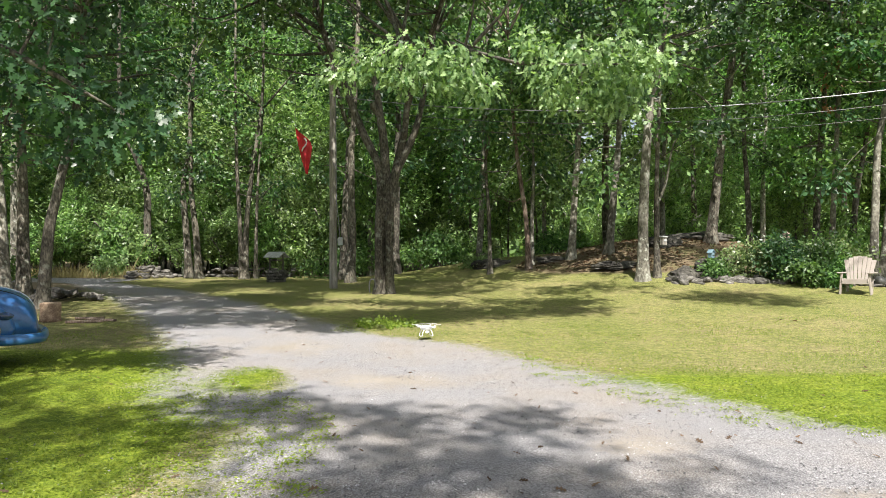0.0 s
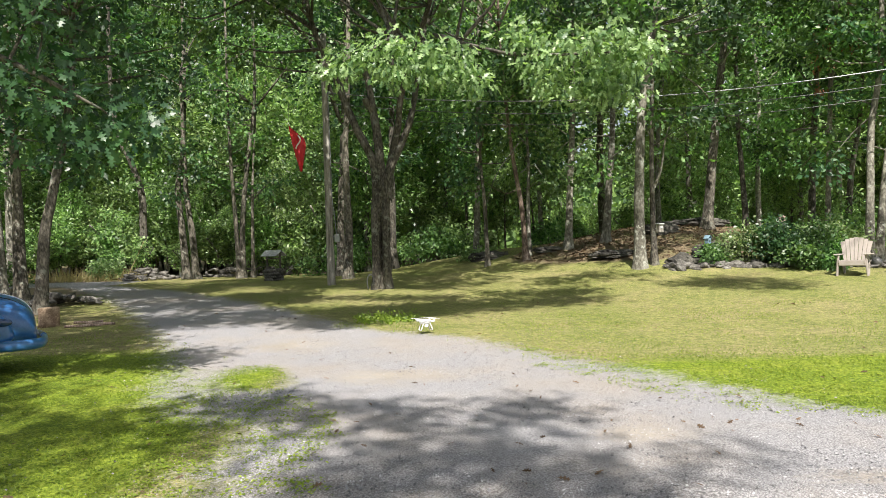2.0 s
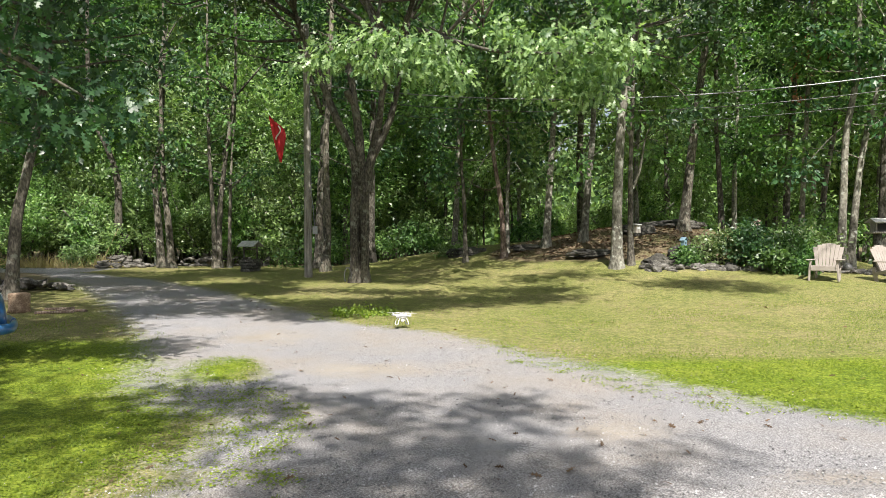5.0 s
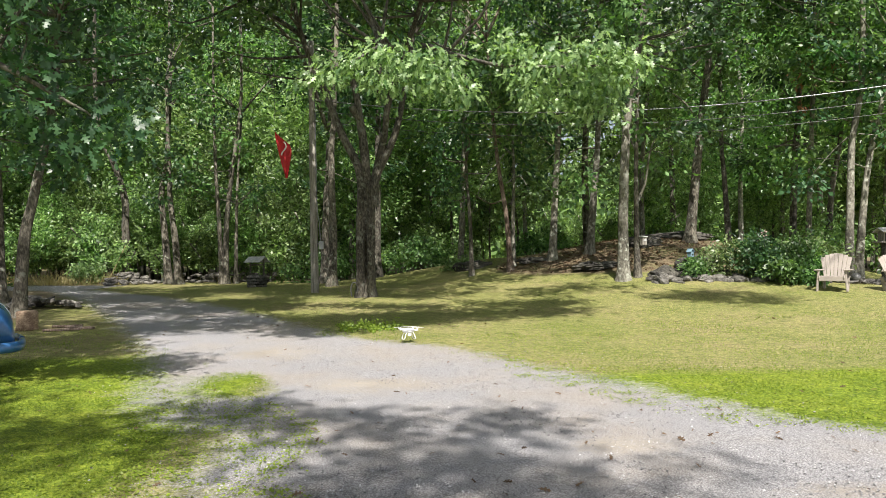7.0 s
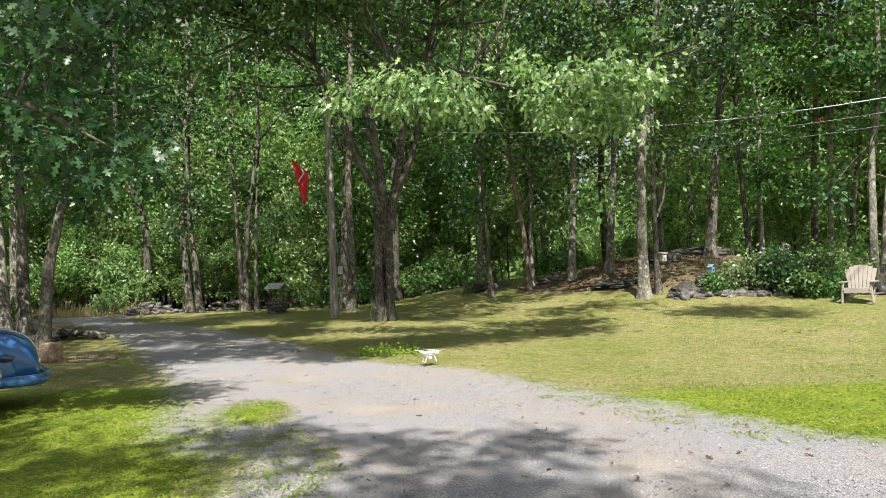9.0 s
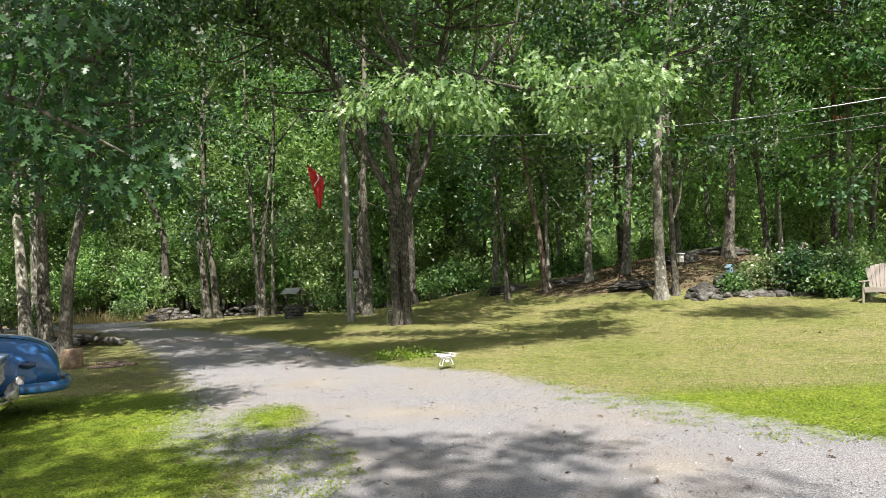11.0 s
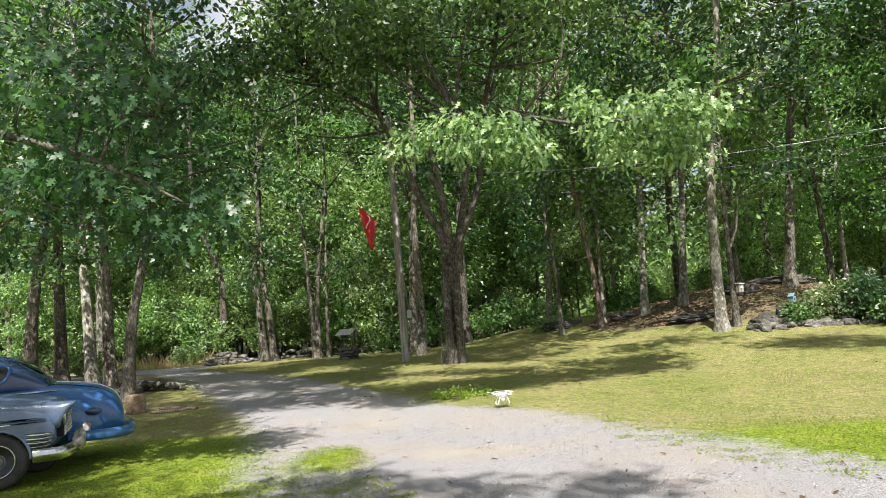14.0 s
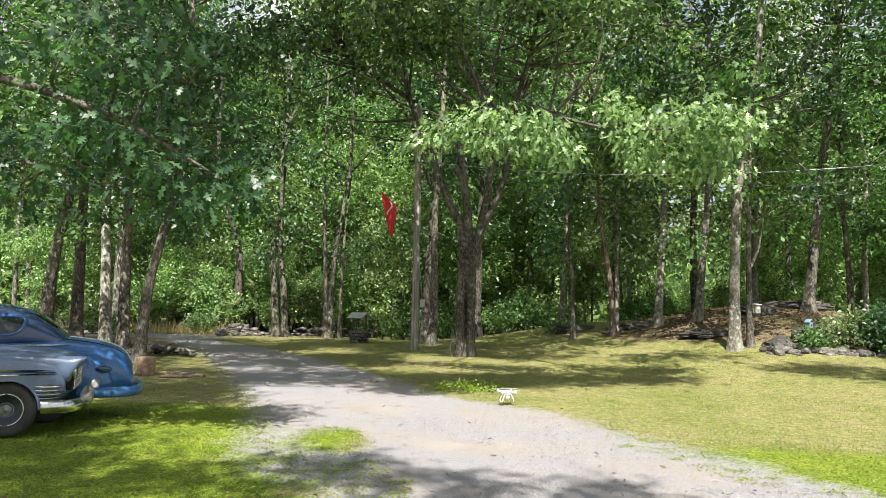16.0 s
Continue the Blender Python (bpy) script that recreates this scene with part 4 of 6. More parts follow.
def side_panel(stations, x0, x1, z0, z1, sign, lift, lean=0.0, n=9):
    """A rounded panel that follows a hull's flank, lifted from it; lean slants its upright edges."""
    v, f = [], []
    for layer in (lift, lift - 0.02):
        for i in np.linspace(-1, 1, n):
            for j in np.linspace(-1, 1, n):
                u, w = i * math.sqrt(1 - 0.32 * j * j), j * math.sqrt(1 - 0.32 * i * i)
                u, w = u / 0.9, w / 0.9
                z = (z0 + z1) / 2 + (z1 - z0) / 2 * w
                x = (x0 + x1) / 2 + (x1 - x0) / 2 * u + lean * w
                v.append((x, sign * (float(side_y(stations, x, z)) + layer), z))
    for layer in range(2):
        o = layer * n * n
        f += [(o + a * n + b, o + a * n + b + 1, o + (a + 1) * n + b + 1, o + (a + 1) * n + b) for a in range(n - 1) for b in range(n - 1)]
    edge = [(0, b) for b in range(n)] + [(a, n - 1) for a in range(1, n)] + [(n - 1, b) for b in range(n - 2, -1, -1)] + [(a, 0) for a in range(n - 2, 0, -1)]
    idx = [a * n + b for a, b in edge]
    f += [(p, q, q + n * n, p + n * n) for p, q in zip(idx, idx[1:] + idx[:1])]
    return np.array(v), f


def cut_arch(vf, x, z, r, inside=0.5):
    """Leave out the flank's faces inside a wheel arch."""
    v, f = vf
    keep = []
    for face in f:
        c = np.mean([v[i] for i in face], axis=0)
        if len(face) == 4 and abs(c[1]) > inside and (c[0] - x) ** 2 + (c[2] - z) ** 2 < r * r:
            continue
        keep.append(face)
    return v, keep


def cut_pane(vf, x0, x1, z0, z1, lean):
    """Open a rounded hole for a pane in both flanks of a hull."""
    v, keep = vf[0], []
    for face in vf[1]:
        c = v[list(face)].mean(0)
        w = (c[2] - (z0 + z1) / 2) / ((z1 - z0) / 2)
        u = (c[0] - (x0 + x1) / 2 - lean * w) / ((x1 - x0) / 2)
        if len(face) == 4 and abs(c[1]) > 0.3 and abs(u) ** 3 + abs(w) ** 3 < 1:
            continue
        keep.append(face)
    return v, keep


def pane_rim(stations, x0, x1, z0, z1, sign, lean, r):
    """A raised rim round such a hole."""
    a = np.linspace(0, 2 * math.pi, 49)
    u, w = np.sign(np.cos(a)) * np.abs(np.cos(a)) ** (2 / 3), np.sign(np.sin(a)) * np.abs(np.sin(a)) ** (2 / 3)
    x, z = (x0 + x1) / 2 + (x1 - x0) / 2 * u + lean * w, (z0 + z1) / 2 + (z1 - z0) / 2 * w
    y = sign * np.array([float(side_y(stations, p, q)) + 0.002 for p, q in zip(x, z)])
    v, f, c = tube(np.stack([x, y, z], -1), np.full(49, r), 8, cap=False)
    return v, f.tolist()


def top_z(stations, x, y):
    """Height of a hull's upper side at x and y."""
    t = bent(stations, 8)
    t = t[np.argsort(t[:, 0])]
    zb, zt, hw, e = (np.interp(x, t[:, 0], t[:, k]) for k in (1, 2, 3, 4))
    return (zb + zt) / 2 + (zt - zb) / 2 * (1 - min(0.999, abs(y / hw)) ** e) ** (1 / e)


def arch_lip(x, z, r, y, tube_r=0.018):
    a = np.linspace(0.02, math.pi - 0.02, 26)
    v, f, c = tube(np.stack([x + r * np.cos(a), np.full_like(a, y), z + r * np.sin(a)], -1), np.full(26, tube_r), 8)
    return v, [tuple(q) for q in f.tolist()] + [tuple(dict.fromkeys(q)) for q in c.tolist()]


# ---- the blue coupe of the nineteen-forties, seen from its tail ----
COUPE = [(0.0, 0.44, 0.62, 0.46, 2.5), (0.04, 0.37, 0.82, 0.62, 2.6), (0.15, 0.34, 0.99, 0.70, 2.7), (0.36, 0.32, 1.10, 0.75, 2.9), (0.7, 0.31, 1.17, 0.79, 3.0), (1.2, 0.31, 1.21, 0.82, 3.2), (1.7, 0.31, 1.22, 0.83, 3.4),
         (2.4, 0.31, 1.20, 0.82, 3.4), (3.1, 0.31, 1.16, 0.76, 3.2), (3.7, 0.32, 1.11, 0.60, 2.8), (4.5, 0.34, 1.04, 0.42, 2.6), (4.8, 0.40, 0.93, 0.30, 2.4)]
CABIN = [(0.92, 1.00, 1.20, 0.46, 2.6), (1.08, 0.94, 1.35, 0.58, 2.7), (1.35, 0.90, 1.54, 0.67, 2.8), (1.7, 0.88, 1.655, 0.72, 3.0), (2.15, 0.88, 1.69, 0.735, 3.0), (2.6, 0.88, 1.67, 0.73, 3.0), (2.95, 0.90, 1.55, 0.69, 2.9), (3.35, 0.96, 1.18, 0.6, 2.7)]
FENDER = [(0.30, 0.52, 0.62, 0.05, 2.2), (0.38, 0.40, 0.80, 0.12, 2.3), (0.6, 0.34, 0.93, 0.17, 2.4), (1.0, 0.32, 0.99, 0.19, 2.5), (1.4, 0.32, 0.97, 0.18, 2.5), (1.8, 0.33, 0.86, 0.13, 2.4), (2.1, 0.36, 0.66, 0.05, 2.2)]
coupe = empty("blue_coupe", Matrix.Translation((-6.13, 11.16, 0.0)) @ Matrix.Rotation(radians(210), 4, "Z"))
tagged(coupe, "faded blue rounded forties coupe parked on grass, tail to the driveway", "car")
solid("body", coupe, loft(hull_rings(COUPE, 6)), PAINT_BLUE)
shell = loft(hull_rings(CABIN, 14, 110))
for x0, x1, z0, z1, lean in ((1.50, 1.97, 1.245, 1.49, -0.05), (2.12, 2.86, 1.235, 1.51, -0.04)):
    shell = cut_pane(shell, x0, x1, z0, z1, lean)
shell = (shell[0], [q for q in shell[1] if not (len(q) == 4 and 1.10 < np.mean(shell[0][list(q)][:, 0]) < 1.38 and np.abs(shell[0][list(q)][:, 1]).max() < 0.40 and shell[0][list(q)][:, 2].min() > 1.22)])
roof = solid("roof", coupe, shell, PAINT_NAVY, "dark navy rounded roof")
part("bench_seat", bm_mesh("bench_seat", box_bm((0.22, 1.15, 0.62), (2.15, 0, 1.0), 0.07, None, None, 3), DARK), coupe, "dark bench seat seen through the windows")
for sgn in (1, -1):
    for name, shift, stn in (("rear_fender", 0.0, FENDER), ("front_fender", 2.45, FENDER)):
        rings = [r + np.array([shift, sgn * 0.74, 0]) for r in hull_rings(stn, 5, 28)]
        v, f = cut_arch(loft(rings), shift + 1.15, 0.34, 0.34 if shift else 0.26, 0.5)
        fender = solid(name, coupe, (v, f), PAINT_BLUE, "bulging blue fender")
    for x0, x1, z0, z1, lean, label in ((1.50, 1.97, 1.245, 1.49, -0.05, "rounded quarter window"), (2.12, 2.86, 1.235, 1.51, -0.04, "door window")):
        pane = solid("side_window", roof, side_panel(CABIN, x0, x1, z0, z1, sgn, 0.0, lean), GLASS, label)
        solid("window_surround", pane, pane_rim(CABIN, x0 - 0.01, x1 + 0.01, z0 - 0.01, z1 + 0.01, sgn, lean, 0.02), PAINT_BLUE, "raised blue window surround")
    solid("belt_trim", coupe, side_panel(COUPE, 1.0, 3.2, 1.085, 1.105, sgn, 0.012), CHROME, "thin chrome strip")
    wheel_into(coupe, 1.15, sgn * 0.74, 0.33, 0.33, "blue steel rim")
    wheel_into(coupe, 3.6, sgn * 0.74, 0.33, 0.33, "blue steel rim")
    solid("tail_lamp", coupe, lathe([(0.01, -0.05), (0.05, -0.04), (0.075, 0.0), (0.07, 0.03), (0.03, 0.06)], 18), PAINT_NAVY, "small dark teardrop lamp housing", m=Matrix.Translation((0.42, sgn * 0.905, 0.76)) @ Matrix.Diagonal((1.5, 0.6, 0.75, 1)))
    solid("fuel_flap" if sgn > 0 else "fender_cap", coupe, lathe([(0.005, 0.012), (0.085, 0.01), (0.09, 0.0), (0.092, -0.02)], 24), PAINT_BLUE, "round flap in the fender", m=Matrix.Translation((0.72, sgn * 0.893, 0.80)) @ Matrix.Rotation(0 if sgn > 0 else math.pi, 4, "Z"))
# the rear window, lying in the slope of the roof
rv, rf = [], []
for off in (0.008, -0.012):
    for i in np.linspace(0, 1, 7):
        for j in np.linspace(-1, 1, 9):
            x = 1.08 + 0.31 * i
            st = bent(CABIN, 8)
            zt = np.interp(x, st[:, 0], st[:, 2])
            zb = np.interp(x, st[:, 0], st[:, 1])
            hw = np.interp(x, st[:, 0], st[:, 3])
            yy = j * (0.40 + 0.05 * i) * math.sqrt(1 - 0.25 * (2 * i - 1) ** 2)
            zz = (zb + zt) / 2 + (zt - zb) / 2 * (1 - abs(yy / hw) ** 2.8) ** (1 / 2.8)
            rv.append((x - off, yy, zz + off))
for o in (0, 63):
    rf += [(o + a * 9 + b, o + a * 9 + b + 1, o + (a + 1) * 9 + b + 1, o + (a + 1) * 9 + b) for a in range(6) for b in range(8)]
solid("rear_window", roof, (np.array(rv), rf), GLASS, "small sloping rear window")
# the lid of the boot, between two shut lines; chrome stands in for the highlight on its raised spine
for yy, r, mat, name in ((0.47, 0.007, DARK, "shut_line"), (-0.47, 0.007, DARK, "shut_line"), (0.0, 0.012, CHROME, "lid_spine")):
    line = [(x, yy * (1.0 if x > 0.2 else 0.8 + x), top_z(COUPE, x, yy) + 0.002) for x in np.linspace(0.98, 0.045, 22)]
    v, f, c = tube(line, np.full(22, r), 6, cap=False)
    solid(name, coupe, (v, f.tolist()), mat, "dark shut line of the boot lid" if mat is DARK else "raised spine of the boot lid, its highlight laid on in chrome")
bp = bent([(0.75, 0.93, 0.47), (0.25, 0.92, 0.47), (-0.02, 0.72, 0.47), (-0.09, 0.3, 0.47), (-0.10, 0.0, 0.47), (-0.09, -0.3, 0.47), (-0.02, -0.72, 0.47), (0.25, -0.92, 0.47), (0.75, -0.93, 0.47)], 5)
v, f, c = tube(bp, np.full(len(bp), 0.05), 12)
v[:, 2] = 0.43 + (v[:, 2] - 0.47) * 1.5
solid("rear_bumper", coupe, (v, f.tolist() + [tuple(dict.fromkeys(q)) for q in c.tolist()]), PAINT_BLUE, "blue-painted wrap-round bumper")
for sgn in (1, -1):
    for x in (1.42, 2.92):
        solid("panel_gap", coupe, side_panel(COUPE, x, x + 0.012, 0.50, 1.06, sgn, 0.004, -0.03, 5), DARK, "dark panel gap")
solid("deck_handle", coupe, lathe([(0.01, -0.09), (0.025, -0.08), (0.03, 0), (0.025, 0.08), (0.01, 0.09)], 12), CHROME, "chrome boot handle", m=Matrix.Translation((0.07, 0.0, 0.80)))

# ---- the grey-blue sedan of the fifties, seen from its front corner ----
SEDAN = [(-4.98, 0.50, 0.90, 0.76, 4.0), (-4.7, 0.42, 1.00, 0.86, 4.4), (-3.9, 0.34, 1.07, 0.925, 5.0), (-2.8, 0.31, 1.10, 0.935, 5.2), (-1.7, 0.31, 1.12, 0.94, 5.2), (-0.9, 0.34, 1.12, 0.935, 5.0), (-0.45, 0.38, 1.09, 0.92, 4.6), (-0.2, 0.44, 1.05, 0.90, 4.2), (-0.12, 0.50, 1.0, 0.86, 4.0)]
SALOON = [(-4.1, 0.95, 1.1, 0.62, 3.4), (-3.8, 0.9, 1.40, 0.68, 3.4), (-3.3, 0.9, 1.53, 0.72, 3.6), (-2.6, 0.9, 1.54, 0.72, 3.6), (-2.0, 0.9, 1.42, 0.7, 3.4), (-1.6, 0.95, 1.12, 0.66, 3.4)]
sedan = empty("grey_blue_sedan", Matrix.Translation((-6.1, 9.72, 0.0)) @ Matrix.Rotation(radians(27), 4, "Z") @ Matrix.Scale(0.96, 4))
tagged(sedan, "dull grey-blue fifties sedan with chrome front parked on grass", "car")
v, f = cut_arch(loft(hull_rings(SEDAN, 14, 120)), -0.78, 0.36, 0.385, 0.6)
v, f = cut_arch((v, f), -3.7, 0.36, 0.385, 0.6)
solid("body", sedan, (v, f), PAINT_GREY)
cabin = solid("roof", sedan, loft(hull_rings(SALOON, 6)), PAINT_GREY)
bm = box_bm((4.2, 1.3, 0.5), (-2.4, 0, 0.62), 0.03)
part("underbody", bm_mesh("underbody", bm, DARK), sedan, "dark wheel wells and chassis")
for sgn in (1, -1):
    for x in (-0.78, -3.7):
        wheel_into(sedan, x, sgn * 0.775, 0.36, 0.36, "grey-blue steel rim")
        solid("arch_lip", sedan, arch_lip(x, 0.36, 0.392, sgn * 0.915, 0.019), PAINT_GREY)
    solid("side_spear", sedan, side_panel(SEDAN, -4.2, -0.27, 0.805, 0.878, sgn, 0.014), CHROME, "long chrome side spear")
    solid("spear_inlay", sedan, side_panel(SEDAN, -4.1, -0.42, 0.822, 0.861, sgn, 0.019), PAINT_NAVY, "dark stripe in the spear")
    solid("window", cabin, side_panel(SALOON, -3.0, -2.1, 1.16, 1.42, sgn, 0.006), GLASS, "dark door window")
    solid("window", cabin, side_panel(SALOON, -3.75, -3.1, 1.16, 1.42, sgn, 0.006), GLASS, "dark rear door window")
    brow = [r + np.array([0, sgn * 0.74, 0]) for r in hull_rings([(-1.1, 0.98, 1.09, 0.10, 2.3), (-0.6, 0.80, 1.09, 0.14, 2.6), (-0.25, 0.72, 1.07, 0.15, 2.8), (-0.10, 0.70, 1.055, 0.15, 2.8), (-0.04, 0.76, 1.05, 0.145, 2.8), (0.05, 0.93, 1.045, 0.135, 2.8), (0.11, 0.985, 1.04, 0.12, 2.6), (0.13, 1.0, 1.03, 0.09, 2.4)], 5, 28)]
    lamp_hood = solid("headlight_hood", sedan, loft(brow), PAINT_GREY, "hooded headlight pod")
    solid("headlight", lamp_hood, lathe([(0.115, 0.06), (0.12, 0.0), (0.10, -0.03), (0.05, -0.05), (0.005, -0.055)], 22), DARK, "empty dark headlight socket", m=Matrix.Translation((-0.035, sgn * 0.74, 0.86)) @ Matrix.Rotation(radians(90), 4, "Z"))
    solid("lamp_ring", lamp_hood, lathe([(0.115, 0.01), (0.13, 0.0), (0.125, -0.03), (0.112, -0.035)], 22), CHROME, "chrome lamp ring", m=Matrix.Translation((-0.02, sgn * 0.74, 0.86)) @ Matrix.Rotation(radians(90), 4, "Z"))
    for k in range(4):
        solid("rib", sedan, side_panel(SEDAN, -0.44, -0.16, 0.50 + 0.05 * k, 0.53 + 0.05 * k, sgn, 0.016, 0.0, 4), CHROME, "chrome rib ahead of the wheel")
bm = box_bm((0.10, 1.30, 0.30), (-0.08, 0, 0.73), 0.02)
grille = part("grille", bm_mesh("grille", bm, DARK), sedan, "wide dark grille")
for k in range(7):
    part("grille_bar", bm_mesh("grille_bar", box_bm((0.022, 1.30, 0.010), (-0.022, 0, 0.61 + 0.04 * k), 0.003), CHROME), grille)
for k in range(17):
    part("grille_bar", bm_mesh("grille_bar", box_bm((0.018, 0.010, 0.28), (-0.026, -0.60 + 0.075 * k, 0.73), 0.003), CHROME), grille)
solid("hood", sedan, loft(hull_rings([(-1.7, 0.98, 1.16, 0.66, 3.0), (-0.9, 0.95, 1.155, 0.60, 2.8), (-0.3, 0.90, 1.10, 0.56, 2.6), (-0.05, 0.88, 1.02, 0.52, 2.4), (0.0, 0.90, 0.96, 0.48, 2.2)], 5, 28)), PAINT_GREY, "broad rounded hood")
bp = bent([(-0.36, -0.95, 0.47), (-0.24, -0.95, 0.47), (-0.02, -0.86, 0.47), (0.07, -0.5, 0.47), (0.09, 0.0, 0.47), (0.07, 0.5, 0.47), (-0.02, 0.86, 0.47), (-0.24, 0.95, 0.47), (-0.36, 0.95, 0.47)], 6)
v, f, c = tube(bp, np.full(len(bp), 0.055), 14)
v[:, 2] = 0.40 + (v[:, 2] - 0.47) * 1.6
bumper = solid("front_bumper", sedan, (v, f.tolist() + [tuple(dict.fromkeys(q)) for q in c.tolist()]), CHROME, "wrap-round chrome bumper")
for yy, lift in ((-0.42, 0.0), (0.42, 0.02)):
    bm = bmesh.new()
    bmesh.ops.create_icosphere(bm, subdivisions=3, radius=0.10)
    for vert in bm.verts:
        q = noise.noise_vector(vert.co * 9 + Vector((yy, 2, 3)))
        vert.co = Vector((vert.co.x * 0.75, vert.co.y * 0.7, vert.co.z * 1.35)) + q * 0.06
    bmesh.ops.translate(bm, vec=(0.13, yy, 0.50 + lift), verts=bm.verts)
    part("bumper_guard", bm_mesh("bumper_guard", bm, RUST, True), bumper, "battered bumper guard")


# ---- stones ----
def stone_mesh(seed, flat=0.6):
    bm = bmesh.new()
    bmesh.ops.create_icosphere(bm, subdivisions=2, radius=0.5)
    srng = random.Random(seed)
    off = Vector((srng.uniform(0, 50), srng.uniform(0, 50), seed))
    for vert in bm.verts:
        p = vert.co.copy()
        d = 1 + 0.45 * noise.noise(p * 2.0 + off) + 0.18 * noise.noise(p * 5 + off)
        cut = 0.34 * (0.8 + 0.3 * noise.noise(off))
        p = p * d
        vert.co = Vector((max(-0.44, min(0.44, p.x)), max(-cut, min(cut, p.y)), max(-0.42, min(0.42, p.z)) * flat))
    return bm_mesh("stone", bm, STONE, False)


STONES = [stone_mesh(k, 0.45 + 0.12 * (k % 4)) for k in range(8)]
srng = random.Random(21)


def heap(name, label, spots, category="stone heap"):
    """A heap or wall of single stones: spots of (x, y, height over the ground, size)."""
    x0, y0 = spots[0][0], spots[0][1]
    root = empty(name, Matrix.Translation((x0, y0, ground_at(x0, y0))))
    base = root.matrix_world.inverted()
    for x, y, up, s in spots:
        m = Matrix.Translation((x, y, ground_at(x, y) + up + 0.12 * s)) @ Euler((srng.uniform(-0.3, 0.3), srng.uniform(-0.3, 0.3), srng.uniform(0, 6.3))).to_matrix().to_4x4() @ Matrix.Diagonal((s * srng.uniform(0.8, 1.3), s * srng.uniform(0.8, 1.2), s * srng.uniform(0.4, 0.75), 1))
        part("stone", STONES[srng.randrange(8)], root, m=base @ m)
    return tagged(root, label, category)


def mound_spots(x, y, rx, ry, tall, n, s0, s1):
    out = []
    for _ in range(n):
        a, q = srng.uniform(0, 6.28), math.sqrt(srng.random())
        out.append((x + rx * q * math.cos(a), y + ry * q * math.sin(a), tall * (1 - q) * srng.uniform(0.5, 1.0), srng.uniform(s0, s1)))
    return out


heap("stone_heap", "heap of grey field stones at the driveway's bend", mound_spots(-13.3, 33.4, 1.25, 0.8, 0.55, 55, 0.25, 0.55))
heap("stone_wall", "low tumbled field-stone wall behind two trees", [(-12.2 + 0.16 * k, 34.3 + srng.uniform(-0.3, 0.3), srng.choice((0, 0.15, 0.3)), srng.uniform(0.3, 0.5)) for k in range(34)], "stone wall")
heap("stone_heap", "dark low heap of stones beside the chopping stump", mound_spots(-10.3, 20.2, 1.1, 0.6, 0.38, 42, 0.2, 0.42))
heap("stone_heap", "low scatter of dark stones under the row of trees", mound_spots(-12.6, 21.4, 1.2, 0.6, 0.35, 26, 0.25, 0.45))
heap("stone_border", "edging of flat stones at the foot of the knoll", [(6.55 + 0.095 * k, 21.25 - 0.012 * k + srng.uniform(-0.22, 0.22), srng.choice((-0.05, -0.05, 0.03)), srng.uniform(0.25, 0.6)) for k in range(52)], "stone edging")
heap("stone_border", "edging of stones behind the chairs", [(11.6 + 0.1 * k, 20.6 + srng.uniform(-0.2, 0.2), srng.choice((0, 0, 0.1)), srng.uniform(0.2, 0.42)) for k in range(36)], "stone edging")


def ledge(name, label, x, y, sx, sy, sz, seed, turn):
    bm = bmesh.new()
    bmesh.ops.create_icosphere(bm, subdivisions=4, radius=1.0)
    off = Vector((seed * 3.1, seed, 0))
    for vert in bm.verts:
        p = vert.co
        lay = noise.noise(Vector((p.x * 1.3, p.y * 1.3, p.z * 4.5)) + off)
        d = 1 + 0.28 * noise.noise(p * 1.4 + off) + 0.16 * lay + 0.16 * noise.noise(p * 3.5 + off) + 0.09 * noise.noise(p * 8 + off)
        vert.co = Vector((p.x * d * sx, p.y * d * sy, max(-0.3, p.z) * d * sz))
    ob = new(name, bm_mesh(name, bm, ROCK, False))
    ob.matrix_world = Matrix.Translation((x, y, ground_at(x, y) - 0.1 * sz)) @ Matrix.Rotation(turn, 4, "Z")
    return tagged(ob, label, "rock")


ledge("rock_ledge", "tilted grey slab of bedrock on the knoll", 7.7, 25.6, 0.7, 0.5, 0.34, 1, 0.3)
ledge("rock_ledge", "bare pale bedrock on top of the knoll", 9.4, 27.0, 1.1, 0.8, 0.26, 2, 0.1)
ledge("rock_ledge", "low weathered rock among leaf litter", 5.6, 23.6, 0.9, 0.5, 0.18, 3, 0.5)
ledge("rock_ledge", "dark boulder below the blue birdhouse", 8.1, 22.0, 0.75, 0.5, 0.55, 4, 0.0)
ledge("rock_ledge", "dark boulder at the foot of the knoll", 7.1, 21.7, 0.55, 0.35, 0.32, 5, 0.4)
ledge("rock_ledge", "rounded rock on the slope beside a tree", 1.9, 28.6, 0.8, 0.5, 0.3, 6, 0.2)
ledge("rock_ledge", "flat stone showing through the slope", 4.0, 26.4, 0.7, 0.4, 0.16, 7, 0.2)

